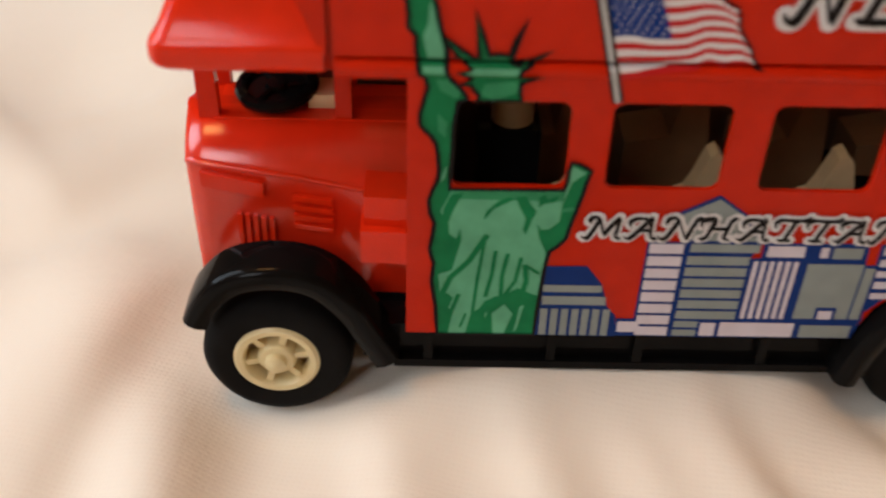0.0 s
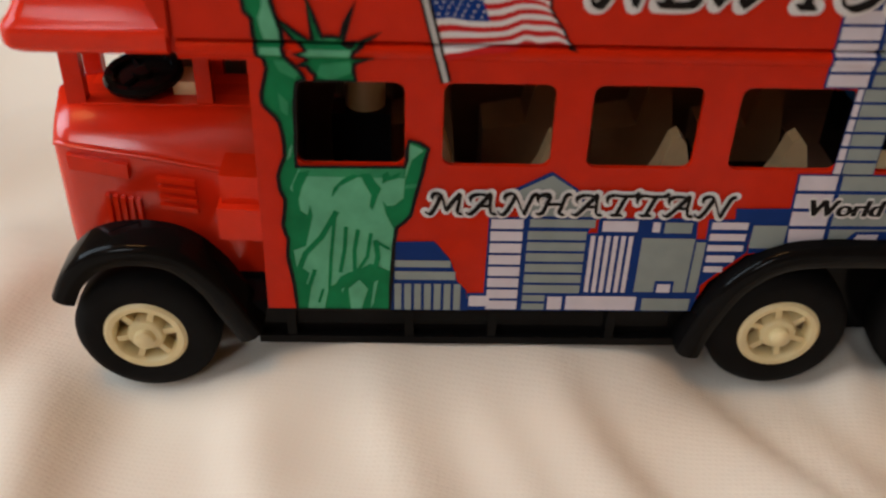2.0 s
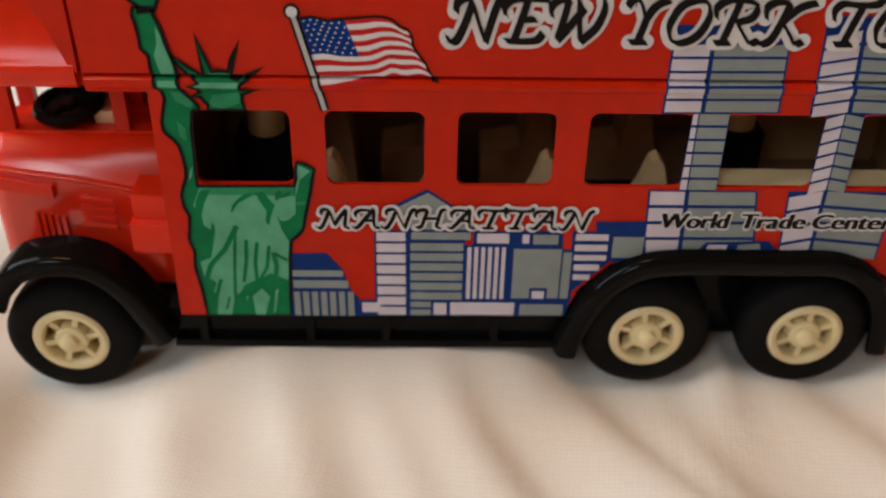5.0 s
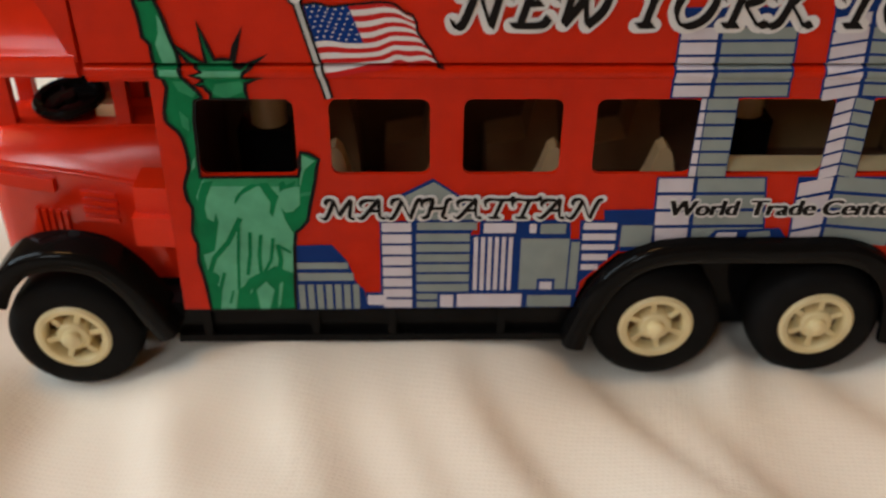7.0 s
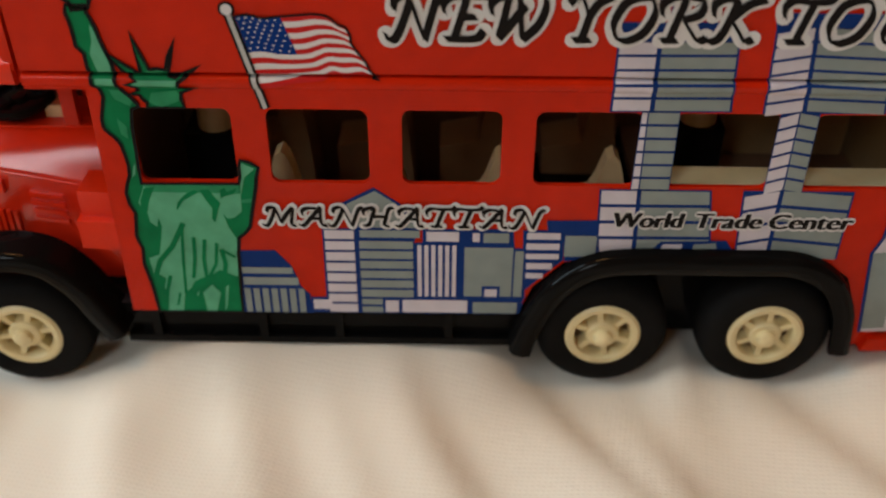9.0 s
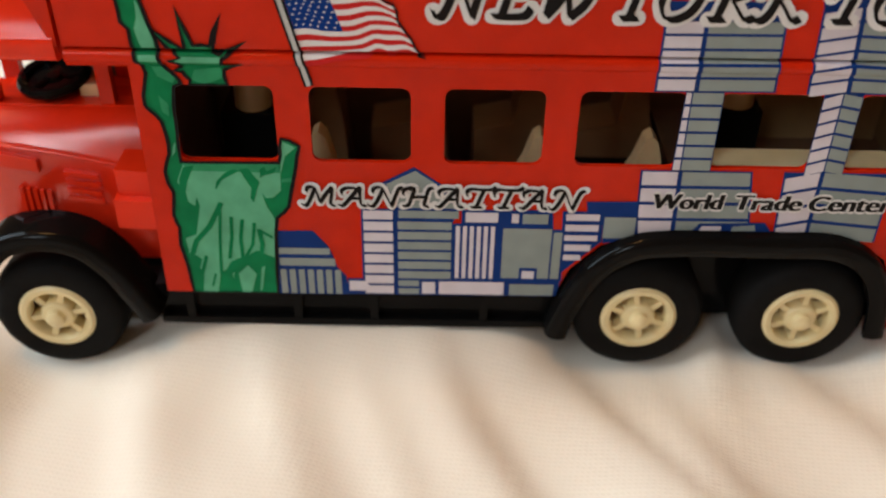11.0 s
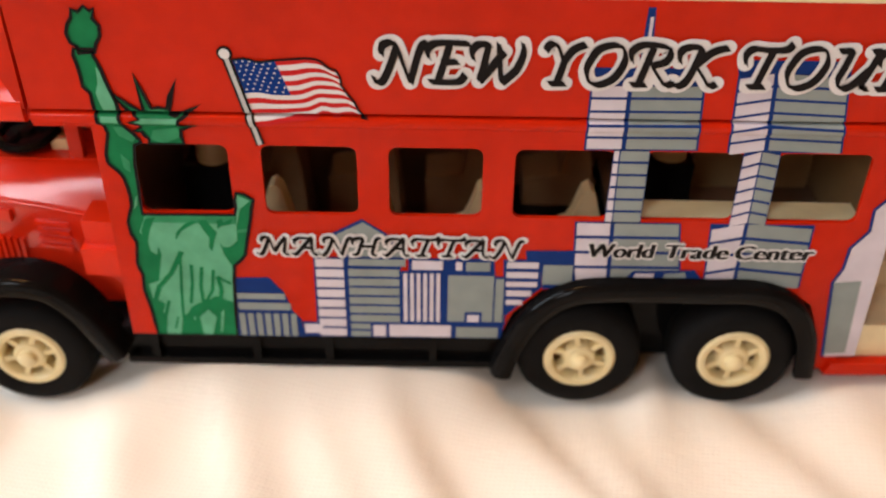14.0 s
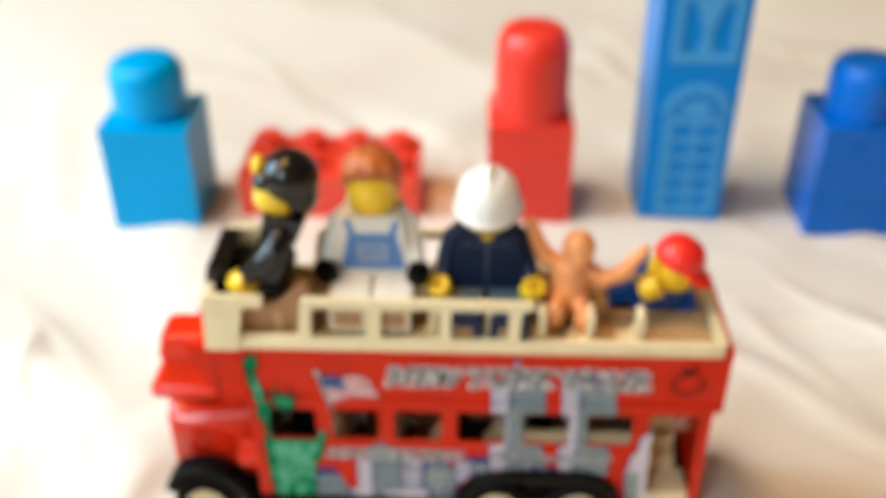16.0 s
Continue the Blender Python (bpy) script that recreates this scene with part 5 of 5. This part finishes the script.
# the black-clad figure leans back and faces the front of the bus
bm = bmesh.new()
lean = Matrix.Translation((16.5, 13.0, 58.0)) @ pose(0, 0, 0, 0, 14, 0)
for s in (-1, 1):
    box(bm, -11.5, 3.0, s * 4 - 3.6, s * 4 + 3.6, 0.5, 6.4, 0, Matrix.Translation((17.0, 13.0, 56.8)) @ pose(0, 0, 0, 0, 8, 0))
    box(bm, -13.5, -9.5, s * 4 - 3.6, s * 4 + 3.6, 0.5, 9.4, 0, Matrix.Translation((18.0, 13.0, 56.8)) @ pose(0, 0, 0, 0, 8, 0))
z0, z1, w0, w1 = 3.0, 18.6, 6.4, 5.6
lo = [bm.verts.new(lean @ Vector(p)) for p in ((-3.9, -w0, z0), (0.6, -w0, z0), (0.6, w0, z0), (-3.9, w0, z0))]
hi = [bm.verts.new(lean @ Vector(p)) for p in ((-3.9, -w1, z1 + 2), (3.9, -w1, z1 + 2), (3.9, w1, z1 + 2), (-3.9, w1, z1 + 2))]
bm.faces.new(lo)
bm.faces.new(hi)
for i in range(4):
    bm.faces.new((lo[i], lo[(i + 1) % 4], hi[(i + 1) % 4], hi[i]))
soften(bm, 0.4, 2)
for s in (-1, 1):
    low = 0 if s < 0 else 4.5
    tube(bm, [lean @ Vector(p) for p in ((0, s * 6.0, 16.4), (-0.4, s * 8.0, 15.0), (-2.0 + 0.3 * low, s * 8.6, 11.6 - 0.5 * low), (-4.2 + 0.6 * low, s * 8.4, 8.6 - low))], [2.3, 2.5, 2.3, 2.0], 0)
    hand = lean @ Matrix.Translation((-5.2 + 0.8 * low, s * 8.4, 6.2 - low)) @ pose(0, 0, 0, 20, 50, 0)
    lathe(bm, [(0.9, -1.9), (2.2, -1.9), (2.5, -1.2), (2.5, 1.2), (2.2, 1.9), (0.9, 1.9), (0.9, -1.9)], hand, 18, 1)
top = Matrix.Translation((19.3, 12.6, 77.6)) @ pose(0, 0, 0, 0, 10, 0)
lathe(bm, [(0, -0.4), (3.0, -0.4), (4.2, 0.6), (4.7, 1.6), (4.7, 8.0), (4.0, 9.0), (0, 9.2)], top, 28, 1)
ball(bm, top @ Vector((1.9, -0.6, 7.6)), (5.7, 5.6, 5.2), 0, pose(0, 0, 0, 0, 12, 0), 28)
ball(bm, top @ Vector((4.2, -0.4, 4.6)), (3.5, 5.0, 4.8), 0, None, 24)
ball(bm, top @ Vector((-2.4, -2.6, 7.2)), (2.6, 2.9, 1.9), 0, pose(0, 0, 0, 0, -28, 0), 18)
ball(bm, top @ Vector((-3.9, -1.6, 9.2)), (1.5, 1.8, 2.1), 1, None, 16)
tagged(part("toy_figure", bm, [BLACK_GLOSS, YELLOW], None, "", 40), "black-clad toy figure with glossy black hair, leaning back", "toy figure", "toy figures on the upper deck")

# the reclining figure in a red cap
bm = bmesh.new()
prism(bm, [(84.8, 52.8), (103.0, 52.8), (102.4, 56.0), (98.6, 60.6), (91.2, 61.2), (85.6, 56.6)], 15.2, 22.6)
soften(bm, 0.8, 3)
top = Matrix.Translation((95.6, 15.2, 60.2)) @ pose(0, 0, 0, 2, 20, 0) @ Matrix.Scale(0.94, 4)
lathe(bm, [(0, -0.4), (3.0, -0.4), (4.4, 0.6), (5.1, 1.6), (5.1, 7.4), (4.5, 8.6), (0, 9.0)], top, 28, 2)
lathe(bm, [(5.2, 5.6), (5.5, 5.9), (5.5, 7.0), (5.1, 8.8), (3.9, 10.4), (2.0, 11.3), (0, 11.5)], top, 28, 3)
brim = top @ Matrix.Translation((3.6, -3.2, 6.1)) @ pose(0, 0, 0, 8, 10, 0) @ Matrix.Diagonal((0.95, 0.95, 1, 1))
lathe(bm, [(0, 0.5), (3.6, 0.45), (4.3, 0.1), (4.2, -0.2), (0, 0.0)], brim, 24, 3)
hand = Matrix.Translation((92.1, 11.8, 61.2)) @ pose(0, 0, 0, 10, 60, 0)
lathe(bm, [(1.25, -1.9), (2.5, -1.9), (2.8, -1.2), (2.8, 1.2), (2.5, 1.9), (1.25, 1.9), (1.25, -1.9)], hand, 18, 2)
tube(bm, [(98.0, 15.6, 57.0), (95.4, 13.4, 57.6), (93.2, 12.0, 59.2)], [2.2, 2.2, 1.9], 0)
tagged(part("toy_figure", bm, [BODY_BLUE, NAVY, YELLOW, CAP_RED], None, "", 40), "reclining toy figure in blue with a red cap", "toy figure", "toy figures on the upper deck")

# the small bare doll
bm = bmesh.new()
ball(bm, (77.4, 12.6, 69.6), (3.3, 3.3, 3.7), 0, None, 24)
ball(bm, (77.6, 10.4, 68.2), (2.3, 1.6, 1.9), 0, None, 16)
tube(bm, [(76.9, 13.4, 66.8), (76.7, 13.4, 65.4), (76.4, 13.4, 62.0), (76.3, 13.0, 57.6)], [2.0, 3.7, 4.1, 4.4], 0, 18)
tube(bm, [(74.2, 13.6, 65.0), (71.0, 14.4, 66.4), (69.2, 14.8, 70.0), (67.9, 14.8, 73.8)], [2.0, 1.9, 1.6, 1.2], 0)
tube(bm, [(79.0, 13.0, 64.6), (82.6, 11.4, 63.0), (86.0, 11.2, 64.4), (90.2, 12.4, 69.4)], [2.1, 2.1, 1.8, 1.2], 0)
tube(bm, [(74.6, 12.6, 57.2), (73.8, 9.0, 59.0), (73.2, 6.0, 58.8)], [2.3, 1.9, 1.4], 0)
tube(bm, [(78.2, 12.4, 57.0), (78.4, 9.0, 58.0), (78.6, 6.0, 57.2)], [2.3, 1.9, 1.4], 0)
ball(bm, (73.1, 5.1, 58.8), (1.9, 1.2, 3.0), 0, pose(0, 0, 0, -14, 6, 0), 18)
ball(bm, (78.6, 5.0, 57.0), (2.0, 1.2, 3.0), 0, pose(0, 0, 0, -14, -8, 0), 18)
doll = part("toy_doll", bm, SKIN, None, "", 60)
melt = doll.modifiers.new("melt", "REMESH")
melt.mode, melt.voxel_size, melt.use_smooth_shade = "VOXEL", 0.4 * MM, True
ease = doll.modifiers.new("ease", "SMOOTH")
ease.factor, ease.iterations = 0.5, 5
tagged(doll, "small peach plastic doll with raised arms on the upper deck", "doll", "toy figures on the upper deck")


# ---------------------------------------------------------------- building blocks behind the bus
def block(name, x0, x1, y0, deep, high, stud_r, stud_top, mat, label):
    z = rest((x0 + x1) / 2, y0 + deep / 2) - 1.0
    th = thing(name, ((x0 + x1) / 2, y0 + deep / 2, z), label, "toy block", "toy blocks on the sheet")
    part("body", rounded_box(x0, x1, y0, y0 + deep, z, high, 1.0, 3), mat, th)
    bm = bmesh.new()
    h = stud_top - high
    r = stud_r
    prof = [(r, -0.5), (r, h * 0.66)] + [(r - 4.2 * (1 - math.cos(radians(a))), h * 0.66 + (h * 0.34 - 0.8) * math.sin(radians(a))) for a in range(15, 91, 15)] + [(r * 0.35, h - 0.2), (0, h)]
    lathe(bm, prof, Matrix.Translation(((x0 + x1) / 2, y0 + deep / 2, high)), 40)
    part("stud", bm, mat, th)
    return th


block("toy_block", -59.2, -31.6, 122.0, 27.0, 38.0, 11.6, 57.0, CYAN, "large cyan plastic toy block with one domed stud")
block("toy_block", 61.5, 88.2, 131.0, 25.0, 36.4, 11.8, 65.5, BLOCK_RED, "large red plastic toy block with one tall domed stud")
block("toy_block", 164.6, 192.6, 128.5, 27.0, 38.6, 11.6, 57.0, BLUE, "large royal blue plastic toy block with one domed stud")

# the tall tower block with pale raised prints
z = rest(125, 148) - 1.0
tall = thing("toy_tower", (124.7, 148, z), "tall blue toy tower block with pale printed door and window", "toy block", "toy blocks on the sheet")
part("body", rounded_box(111.4, 138.2, 135.2, 161, z, 112.0, 1.4, 3), SKYBLUE, tall)


def relief(name, outer, inner, label):
    bm = bmesh.new()
    plate(bm, [outer] + inner, 134.7, 135.4)
    part(name, bm, PALE_BLUE, tall, label)


relief("door_relief", rounded(117.0, 135.6, 4.0, 38.6, 1.0, -0.6), [rounded(119.0 + 8.0 * c, 125.6 + 8.0 * c, 6.4 + 6.3 * r, 11.2 + 6.3 * r, 0.8, -0.1) for c in (0, 1) for r in range(5)], "pale blue raised door")
fan = [(125.8 + 10.4 * math.cos(radians(a)), 39.6 + 10.4 * math.sin(radians(a))) for a in range(0, 181, 10)]
holes = [[(125.8 + r * math.cos(radians(a)), 39.6 + r * math.sin(radians(a))) for r, a in ((4.2, c + 8), (8.4, c + 4), (8.4, c + 32), (4.2, c + 28))] for c in (0, 36, 72, 108, 144)]
relief("arch_relief", fan, holes, "pale blue raised fanlight")
relief("window_relief", rounded(115.6, 135.6, 57.0, 92.0, 0.8), [[(118, 60), (123.4, 60), (124.6, 66), (121.4, 76), (118, 76)], [(133.2, 60), (127.8, 60), (126.6, 66), (129.8, 76), (133.2, 76)], rounded(120, 131.4, 79, 89, 3.0)], "pale blue raised window panel")

# the low brick with two rows of studs
z = rest(10, 145) - 0.6
brick = thing("toy_brick", (9.7, 145, z), "low coral red toy brick with two rows of round studs", "toy brick", "toy blocks on the sheet")
part("body", rounded_box(-19.6, 39.0, 130.0, 159.5, z, 18.0, 0.8, 2), CORAL, brick)
for r in range(2):
    for c in range(4):
        bm = bmesh.new()
        lathe(bm, [(4.6, -0.2), (4.6, 4.0), (4.2, 4.5), (0, 4.6)], Matrix.Translation((-12.3 + 14.65 * c, 137.3 + 14.7 * r, 18.0)), 24)
        part("stud", bm, CORAL, brick)
